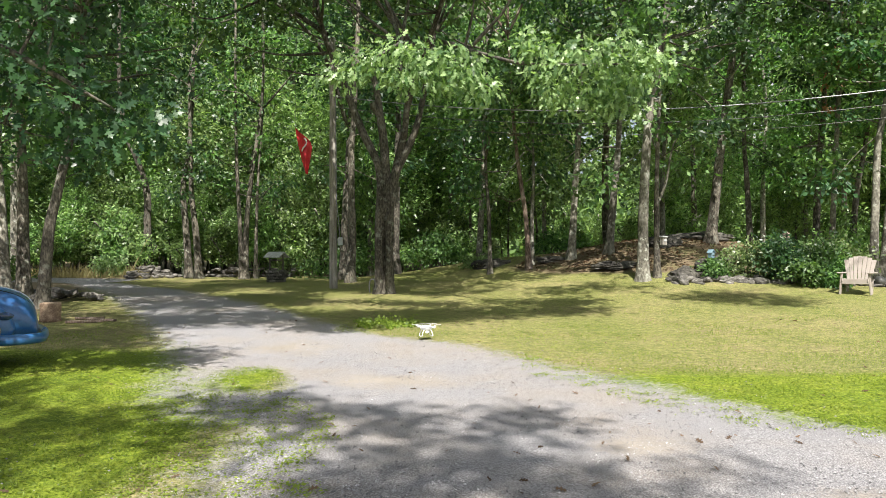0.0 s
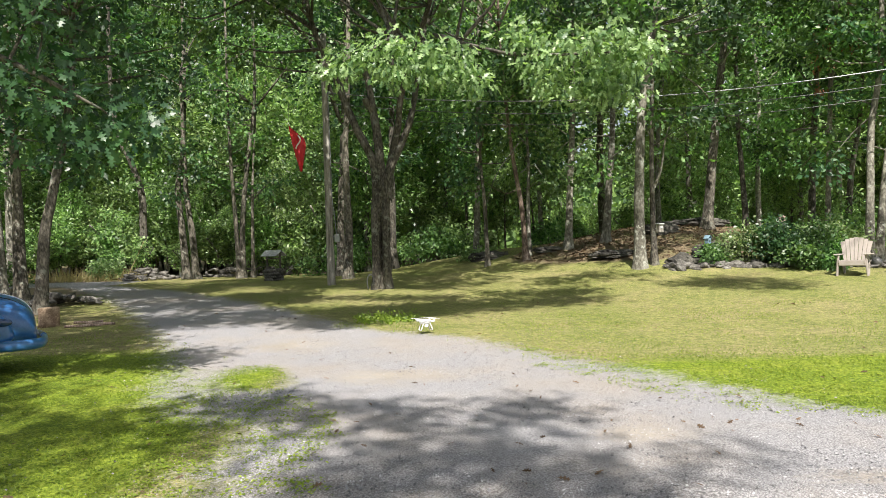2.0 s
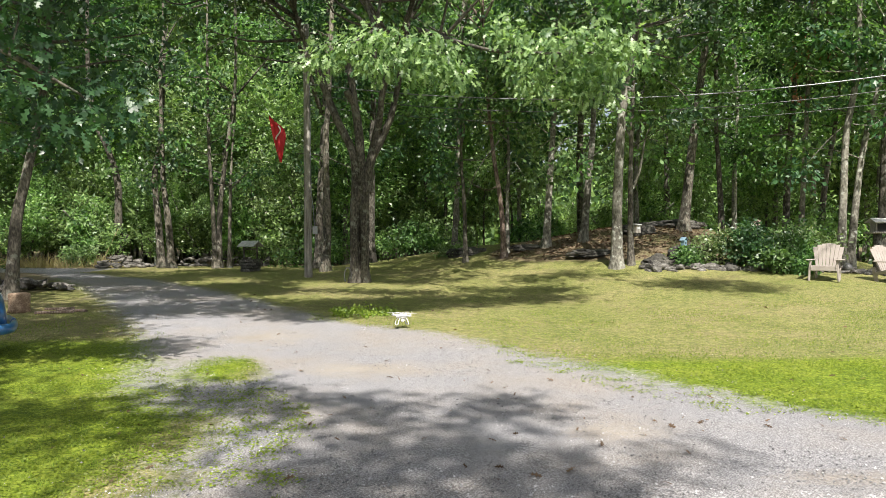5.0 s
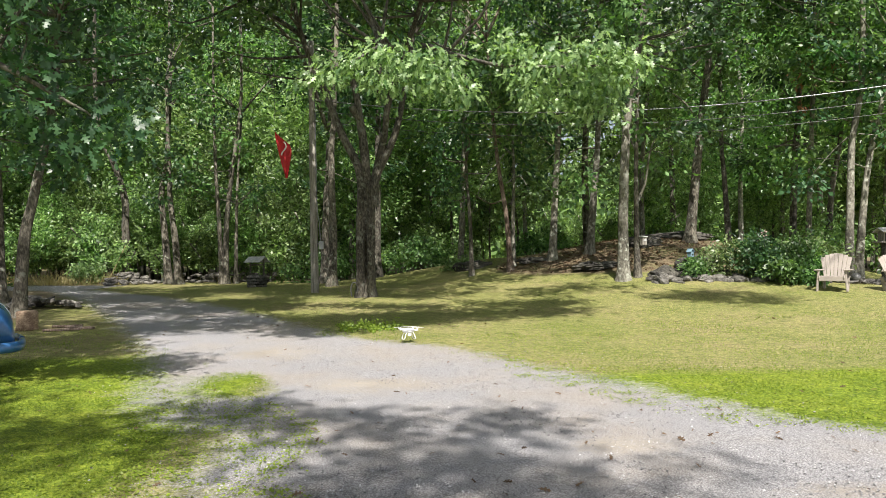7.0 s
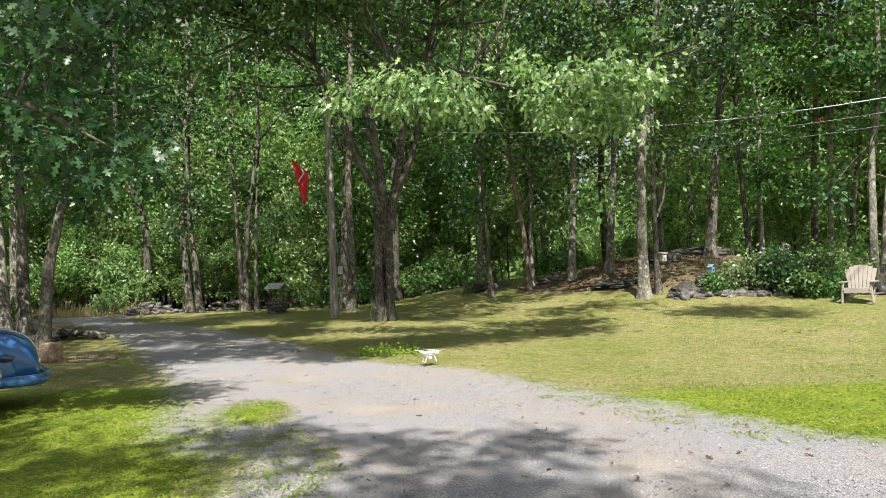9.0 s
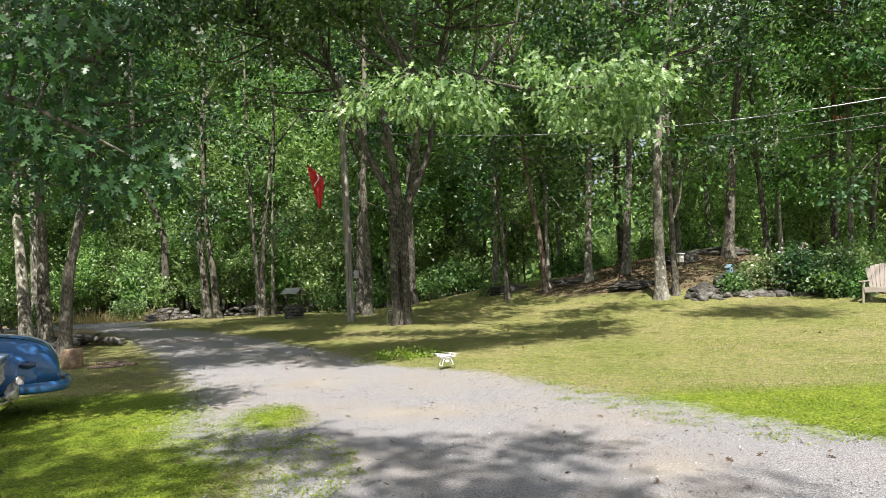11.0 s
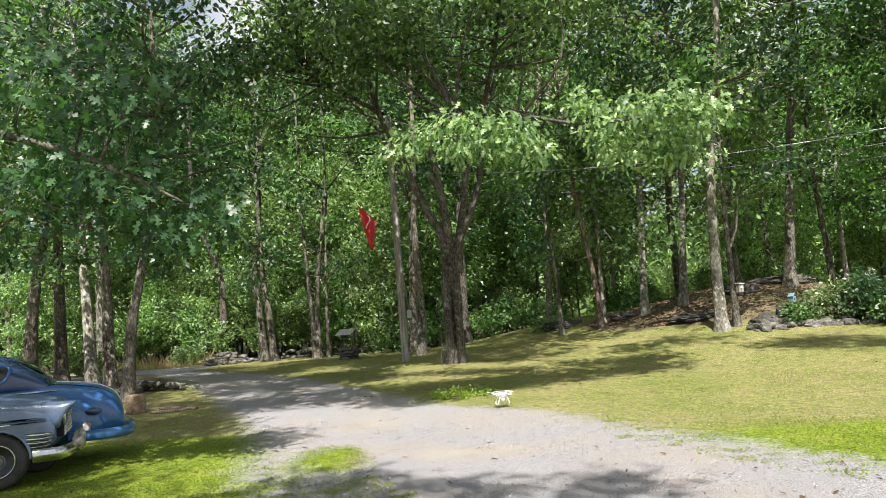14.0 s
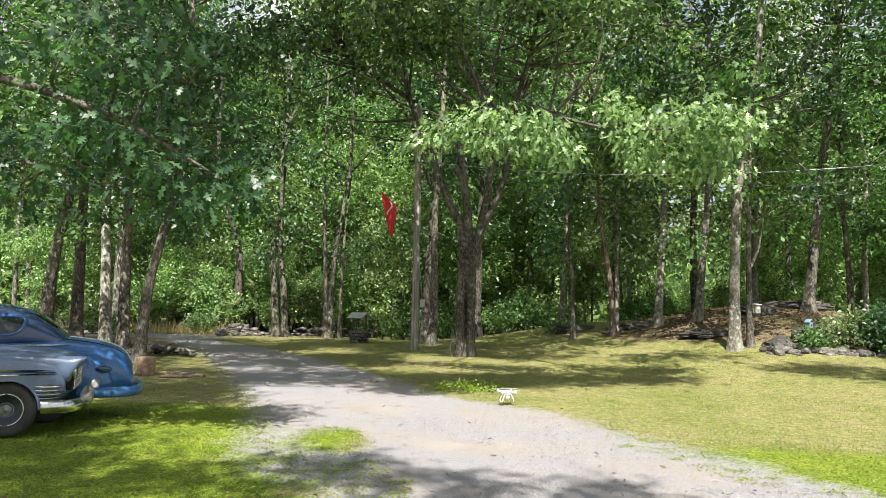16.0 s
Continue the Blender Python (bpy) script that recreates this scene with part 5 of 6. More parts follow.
# ---- shrubs ----
def shrub(label, seed, x, y, w, tall, mat, n=16, count=110, leaf=0.11, name="shrub"):
    hrng = np.random.default_rng(seed)
    g = ground_at(x, y)
    root = empty(name, Matrix.Translation((x, y, g)))
    pile = Pile()
    centres = []
    for k in range(n):
        a = hrng.uniform(0, 6.28)
        q = hrng.uniform(0.1, 1.0)
        c = np.array([q * w * math.cos(a), 0.7 * q * w * math.sin(a), hrng.uniform(0.25, 1.0) * tall * (1.05 - 0.45 * q)])
        centres.append(c)
        pile.tube(bent([(0.05 * math.cos(a), 0.05 * math.sin(a), -0.05), c * np.array([0.4, 0.4, 0.55]), c], 4), np.linspace(0.016, 0.004, 9), 5)
    part("stems", pile.mesh("stems", BARK), root)
    at, ax, no, size = clump_leaves(hrng, centres, [min(0.22 * (w + tall), 0.5 * w, 3 * tall) * hrng.uniform(0.7, 1.2) for _ in centres], count, leaf, 0.7, 0.2, 0.8)
    at[:, 2] = np.maximum(at[:, 2], 0.03)
    part("foliage", leaf_mesh("foliage", at, ax, no, size, mat), root)
    return tagged(root, label, "shrub", "shrubs below the knoll" if y < 24 else "")


shrub("yellow-tinged shrub at the end of the stone edging", 41, 8.9, 21.6, 0.8, 1.1, LEAF_PALE)
shrub("broad green garden shrub", 42, 9.6, 21.0, 0.9, 1.25, LEAF_DEEP, 22)
shrub("broad green garden shrub", 43, 10.4, 20.8, 0.9, 1.35, LEAF, 22)
shrub("light green shrub beside the chair", 44, 11.2, 21.2, 0.9, 1.2, LEAF_PALE, 22)
shrub("low dense shrub against the edging", 45, 10.0, 20.2, 0.6, 0.7, LEAF, 14)
shrub("low dense shrub against the edging", 46, 10.8, 20.2, 0.55, 0.75, LEAF, 14)
shrub("small leafy shrub under the blue birdhouse", 47, 7.85, 21.3, 0.3, 0.62, LEAF, 9)
shrub("pale green bush by the driveway's far bend", 48, -15.3, 34.0, 1.0, 1.0, LEAF_PALE, 18)
shrub("lush low weeds at the lawn's edge", 49, -1.2, 15.6, 0.8, 0.025, GRASS, 26, 90, 0.06, "weed_patch")
shrub("fern on the slope", 50, 1.4, 29.0, 0.8, 0.5, LEAF_PALE, 12)
for k in range(10):
    shrub("undergrowth at the wood's edge", 51 + k, (-4.5, -2.5, -0.5, 1.0, 5.0, 14.0, 16.5, -19.0, -23.0, -7.5)[k], (33, 34, 33.5, 35, 34, 25, 24, 31, 27, 35)[k], 1.5, 1.5, (LEAF, LEAF_FAR)[k % 2], 18, 100, 0.17, "undergrowth")

# ---- utility pole and its wires ----
PX, PY = -3.62, 24.4
pz = ground_at(PX, PY)
pole = empty("utility_pole", Matrix.Translation((PX, PY, pz)))
tagged(pole, "weathered grey wooden utility pole on the lawn", "utility pole")
pile = Pile()
pile.tube(np.stack([np.linspace(0, -0.05, 12), np.zeros(12), np.linspace(-0.3, 8.3, 12)], -1), np.linspace(0.135, 0.095, 12), 14, 0.02, np.random.default_rng(3))
part("shaft", pile.mesh("shaft", WOOD_GREY), pole)
part("meter_box", bm_mesh("meter_box", box_bm((0.16, 0.12, 0.26), (0.23, -0.05, 1.55), 0.015), GREY), pole, "small grey metal box")
part("bracket", bm_mesh("bracket", box_bm((0.16, 0.04, 0.04), (0.15, -0.03, 1.6), 0.004), GREY), pole)
pile = Pile()
pile.tube(bent([(0.21, -0.06, 1.68), (0.17, -0.08, 2.3), (0.12, -0.10, 2.7), (0.10, -0.08, 3.4), (0.07, -0.07, 6.4)], 5), np.full(21, 0.016), 6)
part("conduit", pile.mesh("conduit", ALU), pole, "thin grey conduit")
for k, zz in enumerate((6.35, 6.0, 5.65)):
    solid("insulator", pole, lathe([(0.01, -0.06), (0.03, -0.05), (0.035, 0.0), (0.03, 0.05), (0.01, 0.06)], 12), WHITE, m=Matrix.Translation((0.12, -0.05, zz)))
far_pole = empty("utility_pole", Matrix.Translation((24.0, 17.5, 0.3)))
pile = Pile()
pile.tube([(0, 0, -0.3), (0, 0, 3), (0, 0, 9.0)], [0.13, 0.12, 0.1], 12)
part("shaft", pile.mesh("shaft", WOOD_GREY), far_pole)
tagged(far_pole, "weathered wooden pole that carries the wires' other end", "utility pole")
for k, (za, zb, sag, r, mat, label) in enumerate(((6.35, 8.1, 1.59, 0.017, ALU, "thick bright twisted overhead cable"), (6.0, 7.7, 1.62, 0.011, CABLE, "thin dark overhead cable"), (5.65, 7.3, 1.6, 0.008, CABLE, "thin dark overhead cable"))):
    s = np.linspace(0, 1, 40)
    line = np.stack([PX + 0.1 + (24.0 - PX - 0.1) * s, PY + (17.5 - PY) * s, pz + za + (0.3 + zb - pz - za) * s - sag * 4 * s * (1 - s)], -1)
    pile = Pile()
    pile.tube(line, np.full(40, r), 6)
    tagged(new("overhead_cable", pile.mesh("overhead_cable", mat)), label, "cable", "wires from the pole")

# ---- red flag ----
def wavy_sheet(outline_fn, nu, nv, thick, folds):
    v, f = [], []
    for layer in (0, thick):
        for j in range(nv):
            for i in range(nu):
                x, z = outline_fn(i / (nu - 1), j / (nv - 1))
                v.append((x, layer + folds(i / (nu - 1), j / (nv - 1)), z))
    for o in (0, nu * nv):
        f += [(o + j * nu + i, o + j * nu + i + 1, o + (j + 1) * nu + i + 1, o + (j + 1) * nu + i) for j in range(nv - 1) for i in range(nu - 1)]
    return np.array(v), f


def flag_outline(u, w):
    left = -0.28 + 0.32 * w ** 1.3
    right = np.interp(w, [0, 0.25, 0.4, 1], [-0.20, 0.2, 0.24, 0.10])
    return left + (right - left) * u, -1.42 * w + 0.10 * (1 - w) * (0.5 - u)


fx, fy, fz = place(-0.1885, 0.172, 23.0)
flag = empty("flag", Matrix.Translation((fx, fy, fz)))
tagged(flag, "limp red flag with a pale scrawl hanging from a cord", "flag")


def fold(u, w):
    return 0.07 * math.sin(u * 7 + w * 2) * (0.4 + 0.6 * w)


solid("cloth", flag, wavy_sheet(flag_outline, 14, 22, 0.006, fold), RED)
pile = Pile()
pile.tube([(0.02 + 0.07 * math.sin(t * 5), fold(0.6, 0.2 + 0.3 * t) - 0.03, -0.30 - 0.42 * t) for t in np.linspace(0, 1, 12)], np.full(12, 0.022), 6)
part("print", pile.mesh("print", WHITE_CLOTH), flag, "pale curved stroke printed on the cloth")
pile = Pile()
pile.tube(bent([(-0.27, 0.0, 0.05), (-0.22, -0.2, 2.0), (-0.12, -0.5, 4.0)], 5), np.full(11, 0.006), 5)
part("cord", pile.mesh("cord", CABLE), flag)

# ---- wishing well ----
wx, wy = -6.62, 29.3
well = empty("wishing_well", Matrix.Translation((wx, wy, ground_at(wx, wy) - 0.03)) @ Matrix.Rotation(radians(-24), 4, "Z") @ Matrix.Scale(0.95, 4))
tagged(well, "small garden wishing well of dark stones with a grey gabled roof", "wishing well")
for course in range(4):
    for k in range(9):
        a = 2 * math.pi * (k + 0.5 * (course % 2)) / 9
        part("stone", STONES[(k + course) % 8], well, m=Matrix.Translation((0.34 * math.cos(a), 0.34 * math.sin(a), 0.07 + 0.13 * course)) @ Matrix.Rotation(a + 1.57, 4, "Z") @ Matrix.Diagonal((0.30, 0.24, 0.24, 1)))
part("lining", bm_mesh("lining", box_bm((0.45, 0.45, 0.5), (0, 0, 0.25), 0.05), DARK), well)
for x in (-0.33, 0.33):
    part("post", bm_mesh("post", box_bm((0.06, 0.06, 0.75), (x, 0, 0.85), 0.006), BARK), well)
solid("windlass", well, lathe([(0.03, -0.3), (0.03, 0.3)], 10), BARK, m=Matrix.Translation((0, 0, 0.95)) @ Matrix.Rotation(radians(90), 4, "Z"))
for s in (-1, 1):
    part("roof_slope", bm_mesh("roof_slope", box_bm((0.82, 0.44, 0.03), (0, s * 0.18, 1.17), 0.004, Matrix.Rotation(-s * radians(32), 4, "X")), SHINGLE), well, "weathered grey roof slope")

# ---- stump, boards ----
sx, sy = -8.62, 16.2
stump = empty("tree_stump", Matrix.Translation((sx, sy, ground_at(sx, sy) - 0.02)) @ Matrix.Rotation(radians(90), 4, "X"))
tagged(stump, "upright sawn log used as a chopping stump", "stump")
v, f = lathe([(0.225, 0.0), (0.215, 0.1), (0.205, 0.25), (0.21, 0.40), (0.20, 0.425)], 24)
v = v * (1 + 0.03 * np.random.default_rng(4).standard_normal((len(v), 1)) * np.array([[1, 0, 1]]))
solid("log", stump, (v, f), WOOD_CUT)
solid("cut_face", stump, lathe([(0.195, 0.426), (0.15, 0.436), (0.02, 0.437)], 24), WOOD_CUT, "pale sawn top")
for k, (x, y, ln, a) in enumerate(((-7.9, 16.5, 0.6, 0.25), (-7.5, 16.2, 0.7, -0.2), (-7.75, 15.95, 0.75, 0.3))):
    ob = new("board", bm_mesh("board", box_bm((ln, 0.09, 0.05), (0, 0, 0), 0.008), BARK_RED))
    ob.matrix_world = Matrix.Translation((x, y, ground_at(x, y) + 0.03)) @ Matrix.Rotation(a, 4, "Z")
    tagged(ob, "short dark brown split board lying beside the stump", "board", "boards beside the stump")


# ---- chairs ----
def lawn_chair(x, y, turn):
    chair = empty("adirondack_chair", Matrix.Translation((x, y, ground_at(x, y) - 0.01)) @ Matrix.Rotation(radians(turn), 4, "Z"))
    tagged(chair, "taupe plastic garden armchair with a fanned slatted back", "chair", "chairs on the lawn")
    for s in (-1, 1):
        part("front_leg", bm_mesh("front_leg", box_bm((0.05, 0.10, 0.54), (s * 0.33, -0.30, 0.27), 0.012, Matrix.Rotation(s * radians(-4), 4, "Y")), PLASTIC), chair)
        part("rear_leg", bm_mesh("rear_leg", box_bm((0.05, 0.10, 0.42), (s * 0.28, 0.36, 0.2), 0.012, Matrix.Rotation(radians(-14), 4, "X")), PLASTIC), chair)
        part("armrest", bm_mesh("armrest", box_bm((0.14, 0.74, 0.03), (s * 0.345, -0.03, 0.555), 0.012), PLASTIC), chair)
        part("side_rail", bm_mesh("side_rail", box_bm((0.03, 0.80, 0.09), (s * 0.29, 0.02, 0.30), 0.01, Matrix.Rotation(radians(-12), 4, "X")), PLASTIC), chair)
    part("front_apron", bm_mesh("front_apron", box_bm((0.62, 0.035, 0.13), (0, -0.34, 0.335), 0.012), PLASTIC), chair)
    for k in range(6):
        part("seat_slat", bm_mesh("seat_slat", box_bm((0.60, 0.088, 0.022), (0, -0.31 + 0.1 * k, 0.395 - 0.021 * k), 0.006, Matrix.Rotation(radians(-12), 4, "X")), PLASTIC), chair)
    for k in range(7):
        q = (k - 3) / 3
        tall = 0.76 - 0.10 * q * q
        bm = box_bm((0.083, 0.022, tall), (0, 0, tall / 2), 0.006)
        for vert in bm.verts:
            vert.co.x *= 0.75 + 0.55 * vert.co.z / tall
        bmesh.ops.transform(bm, matrix=Matrix.Translation((q * 0.225, 0.22, 0.27)) @ Matrix.Rotation(radians(-20), 4, "X") @ Matrix.Rotation(radians(8.5 * q), 4, "Y"), verts=bm.verts)
        part("back_slat", bm_mesh("back_slat", bm, PLASTIC), chair)
    part("back_rail", bm_mesh("back_rail", box_bm((0.66, 0.035, 0.06), (0, 0.36, 0.57), 0.012), PLASTIC), chair)


lawn_chair(10.62, 18.9, -38)
lawn_chair(12.35, 18.7, 20)

# ---- box on the tree, birdhouse, feeder, flower stake ----
tx, ty = 6.36, 21.95
nest = empty("nest_box", Matrix.Translation((tx + 0.16, ty - 0.14, 2.02)) @ Matrix.Rotation(radians(25), 4, "Z"))
tagged(nest, "small weathered grey box fixed to a slim tree", "box")
part("body", bm_mesh("body", box_bm((0.17, 0.14, 0.24), (0, 0, 0), 0.01), WOOD_GREY), nest)
part("lid", bm_mesh("lid", box_bm((0.20, 0.18, 0.03), (0, -0.01, 0.135), 0.006, Matrix.Rotation(radians(8), 4, "X")), GREY), nest, "grey sloping lid")
part("window", bm_mesh("window", box_bm((0.10, 0.01, 0.07), (0, -0.073, 0.03), 0.003), GREY), nest)
part("strap", bm_mesh("strap", box_bm((0.03, 0.20, 0.03), (-0.06, 0.12, 0.0), 0.004), GREY), nest)
bx, by = 7.82, 21.5
bird = empty("birdhouse", Matrix.Translation((bx, by, ground_at(bx, by))) @ Matrix.Rotation(radians(35), 4, "Z") @ Matrix.Diagonal((0.75, 0.75, 0.92, 1)))
tagged(bird, "small blue birdhouse on a thin post", "birdhouse")
part("post", bm_mesh("post", box_bm((0.03, 0.03, 0.62), (0, 0, 0.3), 0.003), WOOD_GREY), bird)
part("body", bm_mesh("body", box_bm((0.19, 0.17, 0.22), (0, 0, 0.70), 0.006), BLUE_WOOD), bird)
for s in (-1, 1):
    part("roof_slope", bm_mesh("roof_slope", box_bm((0.17, 0.24, 0.015), (s * 0.062, 0, 0.85), 0.003, Matrix.Rotation(s * radians(40), 4, "Y")), BLUE_WOOD), bird, "pale blue roof slope")
solid("entrance", bird, lathe([(0.028, 0.01), (0.028, -0.004), (0.005, -0.005)], 16), DARK, m=Matrix.Translation((0, -0.087, 0.72)))
ex, ey = 13.15, 20.7
feeder = empty("bird_feeder", Matrix.Translation((ex, ey, ground_at(ex, ey) - 0.03)))
tagged(feeder, "wooden platform bird feeder with a roof on a log post", "bird feeder")
pile = Pile()
pile.tube([(0, 0, 0), (0.01, 0, 0.6), (0, 0, 1.2)], [0.13, 0.11, 0.11], 12, 0.04, np.random.default_rng(2))
part("post", pile.mesh("post", BARK), feeder, "rough log post")
part("tray", bm_mesh("tray", box_bm((0.62, 0.45, 0.05), (0.05, 0, 1.22), 0.008), WOOD_GREY), feeder)
for x in (-0.12, 0.26):
    part("upright", bm_mesh("upright", box_bm((0.03, 0.30, 0.28), (x, 0, 1.38), 0.004), WOOD_GREY), feeder)
part("hopper", bm_mesh("hopper", box_bm((0.34, 0.2, 0.22), (0.07, 0, 1.36), 0.004), DARK), feeder)
for s in (-1, 1):
    part("roof_slope", bm_mesh("roof_slope", box_bm((0.60, 0.30, 0.025), (0.07, s * 0.12, 1.57), 0.004, Matrix.Rotation(-s * radians(24), 4, "X")), SHINGLE), feeder, "grey sloping roof")
qx, qy = 10.35, 22.2
stake = empty("flower_stake", Matrix.Translation((qx, qy, ground_at(qx, qy))))
tagged(stake, "faded flower ornament on a thin stake", "garden ornament")
part("rod", bm_mesh("rod", box_bm((0.012, 0.012, 1.12), (0, 0, 0.54), 0.002), CABLE), stake)
for k in range(9):
    a = k * 2 * math.pi / 9
    v = np.array([(0.03, 0, 0), (0.08, 0.035, 0), (0.13, 0, 0), (0.08, -0.035, 0), (0.08, 0, 0.012), (0.08, 0, -0.008)])
    f = [(0, 1, 4), (1, 2, 4), (2, 3, 4), (3, 0, 4), (1, 0, 5), (2, 1, 5), (3, 2, 5), (0, 3, 5)]
    solid("petal", stake, (v, f), PETAL, m=Matrix.Translation((0, 0, 1.1)) @ Matrix.Rotation(radians(90), 4, "X") @ Matrix.Rotation(a, 4, "Z"))
for s in (-1, 1):
    v = np.array([(0, 0, 0), (0.05, 0.006, 0.07), (0.03, 0, 0.16), (-0.02, 0.006, 0.08), (0.015, -0.02, 0.08)]) * np.array([s, 1, 1])
    solid("leaf", stake, (v, [(0, 1, 4), (1, 2, 4), (2, 3, 4), (3, 0, 4), (0, 3, 2, 1)]), WHITE_CLOTH, "pale metal leaf", m=Matrix.Translation((0.02 * s, 0, 0.78)))
solid("centre", stake, lathe([(0.005, -0.03), (0.03, -0.022), (0.042, 0.0), (0.03, 0.012)], 14), DARK, m=Matrix.Translation((0, 0, 1.1)))
globe = new("garden_globe", mesh_from("garden_globe", *lathe([(0.005, -0.14), (0.07, -0.12), (0.12, -0.07), (0.14, 0.0), (0.12, 0.07), (0.07, 0.12), (0.005, 0.14)], 22), CABLE))
globe.matrix_world = Matrix.Translation((12.15, 20.5, ground_at(12.15, 20.5) + 0.16))
tagged(globe, "dark garden globe lying at the stone edging", "garden ornament")

# ---- pale post in the wood ----
qx, qy = -12.4, 35.4
post = new("white_post", bm_mesh("white_post", box_bm((0.22, 0.22, 1.75), (0, 0, 0), 0.02), WHITE))
post.matrix_world = Matrix.Translation((qx, qy, ground_at(qx, qy) + 0.85))
tagged(post, "plain white post behind two dark trunks", "post")

# ---- the drone in the air over the drive's edge ----
drone = empty("drone", Matrix.Translation((-0.31, 13.6, 0.12)) @ Matrix.Rotation(radians(20), 4, "Z"))
tagged(drone, "white quadcopter drone hovering just above the driveway's edge", "drone")
solid("body", drone, loft(hull_rings([(-0.11, 0.13, 0.16, 0.03, 2.4), (-0.07, 0.11, 0.185, 0.075, 2.6), (0.0, 0.105, 0.20, 0.09, 2.6), (0.07, 0.11, 0.185, 0.075, 2.6), (0.11, 0.13, 0.16, 0.03, 2.4)], 4, 20)), WHITE)
for k in range(4):
    a = radians(45 + 90 * k)
    px, py = 0.175 * math.cos(a), 0.175 * math.sin(a)
    pile = Pile()
    pile.tube([(0.04 * math.cos(a), 0.04 * math.sin(a), 0.15), (px * 0.6, py * 0.6, 0.165), (px, py, 0.165)], [0.026, 0.018, 0.02], 8)
    arm = part("arm", pile.mesh("arm", WHITE), drone)
    pile = Pile()
    pile.tube([(px, py, 0.15), (px, py, 0.20)], [0.018, 0.016], 10)
    part("motor", pile.mesh("motor", GREY), arm, "grey motor")
    part("propeller", bm_mesh("propeller", box_bm((0.24, 0.022, 0.004), (px, py, 0.207), 0.0015, None), WHITE), arm, "white two-bladed propeller")
for s in (-1, 1):
    pile = Pile()
    pile.tube(bent([(s * 0.06, -0.07, 0.12), (s * 0.09, -0.07, 0.06), (s * 0.105, -0.07, 0.0), (s * 0.105, 0.07, 0.0), (s * 0.09, 0.07, 0.06), (s * 0.06, 0.07, 0.12)], 4), np.full(21, 0.009), 6)
    part("landing_leg", pile.mesh("landing_leg", WHITE), drone)
part("camera_pod", bm_mesh("camera_pod", box_bm((0.06, 0.06, 0.05), (0, -0.04, 0.075), 0.012), WHITE), drone, "small camera pod below the body")

# ---- an iron hoop at the oak's foot and a pole leaning on the stone heap ----
hx, hy = -2.08, 21.75
pile = Pile()
a = np.linspace(-0.3, math.pi + 0.9, 16)
pile.tube(np.stack([0.10 * np.cos(a), np.zeros(16), 0.22 + 0.24 * np.sin(a)], -1), np.full(16, 0.018), 7)
ob = new("iron_hoop", pile.mesh("iron_hoop", CABLE))
ob.matrix_world = Matrix.Translation((hx, hy, ground_at(hx, hy)))
tagged(ob, "dark bent iron hoop leaning at the oak's foot", "hoop")
pile = Pile()
pile.tube([(0, 0, 0.1), (0.35, 0.3, 1.0), (0.62, 0.5, 1.75)], [0.02, 0.019, 0.017], 7)
ob = new("leaning_pole", pile.mesh("leaning_pole", GRASS_DRY))
ob.matrix_world = Matrix.Translation((-14.3, 33.6, ground_at(-14.3, 33.6)))
tagged(ob, "thin yellowish pole leaning against a tree by the stone heap", "pole")

# ---- dead reddish leaves that hang in a tree ----
drng = np.random.default_rng(55)
centres = [place(u, v, 24.0) for u, v in ((0.555, 0.31), (0.545, 0.29), (0.535, 0.262), (0.523, 0.255), (0.522, 0.235), (0.515, 0.205), (0.565, 0.262))]
at, ax, no, size = clump_leaves(drng, centres, [0.22] * 7, 26, 0.17, 1.2, 1.2, 0.9, 5)
dead = empty("dead_branch", Matrix.Translation(centres[0]))
tagged(dead, "broken branch with hanging reddish dead leaves", "branch")
part("dead_leaves", leaf_mesh("dead_leaves", at - centres[0], ax, no, size, LEAF_DEAD, LOBED_LEAF), dead)
pile = Pile()
pile.tube(bent([np.array((0.3, 0.2, 0.4))] + [c - centres[0] for c in centres[:6]], 3), np.linspace(0.02, 0.006, 19), 5)
part("twig", pile.mesh("twig", BARK), dead)

# ---- bare dead limbs ----
for k, (pts, r) in enumerate((([(0.293, 0.075, 22.3), (0.303, 0.10, 22.2), (0.310, 0.14, 22.0), (0.322, 0.17, 21.8)], 0.05),
                             ([(0.375, 0.19, 25.4), (0.352, 0.215, 25.0), (0.335, 0.225, 24.6)], 0.04),
                             ([(0.389, 0.24, 25.5), (0.40, 0.255, 25.0), (0.418, 0.285, 24.6)], 0.04),
                             ([(0.306, 0.33, 21.7), (0.318, 0.355, 21.4), (0.322, 0.365, 21.3)], 0.04),
                             ([(0.11, 0.14, 25.5), (0.08, 0.10, 25.2), (0.065, 0.06, 25.0)], 0.025),
                             ([(0.112, 0.10, 25.5), (0.13, 0.11, 25.2), (0.145, 0.09, 25.0)], 0.02))):
    q = bent([place(*p) for p in pts], 5)
    pile = Pile()
    pile.tube(q - q[0], np.linspace(r, r * 0.3, len(q)), 7, 0.05, drng)
    ob = new("dead_limb", pile.mesh("dead_limb", BARK_PALE))
    ob.location = q[0]
    tagged(ob, "bare pale dead limb on a woodland tree", "branch")

# ---- grass, stones and fallen leaves underfoot ----
grng = np.random.default_rng(71)


def scatter_ground(n, x0, x1, y0, y1, near=1.0):
    """Random ground spots inside a stretch of the yard, denser towards its near side."""
    q = grng.random(n) ** near
    y = y0 + (y1 - y0) * q
    x = grng.uniform(x0, x1, n)
    return x, y


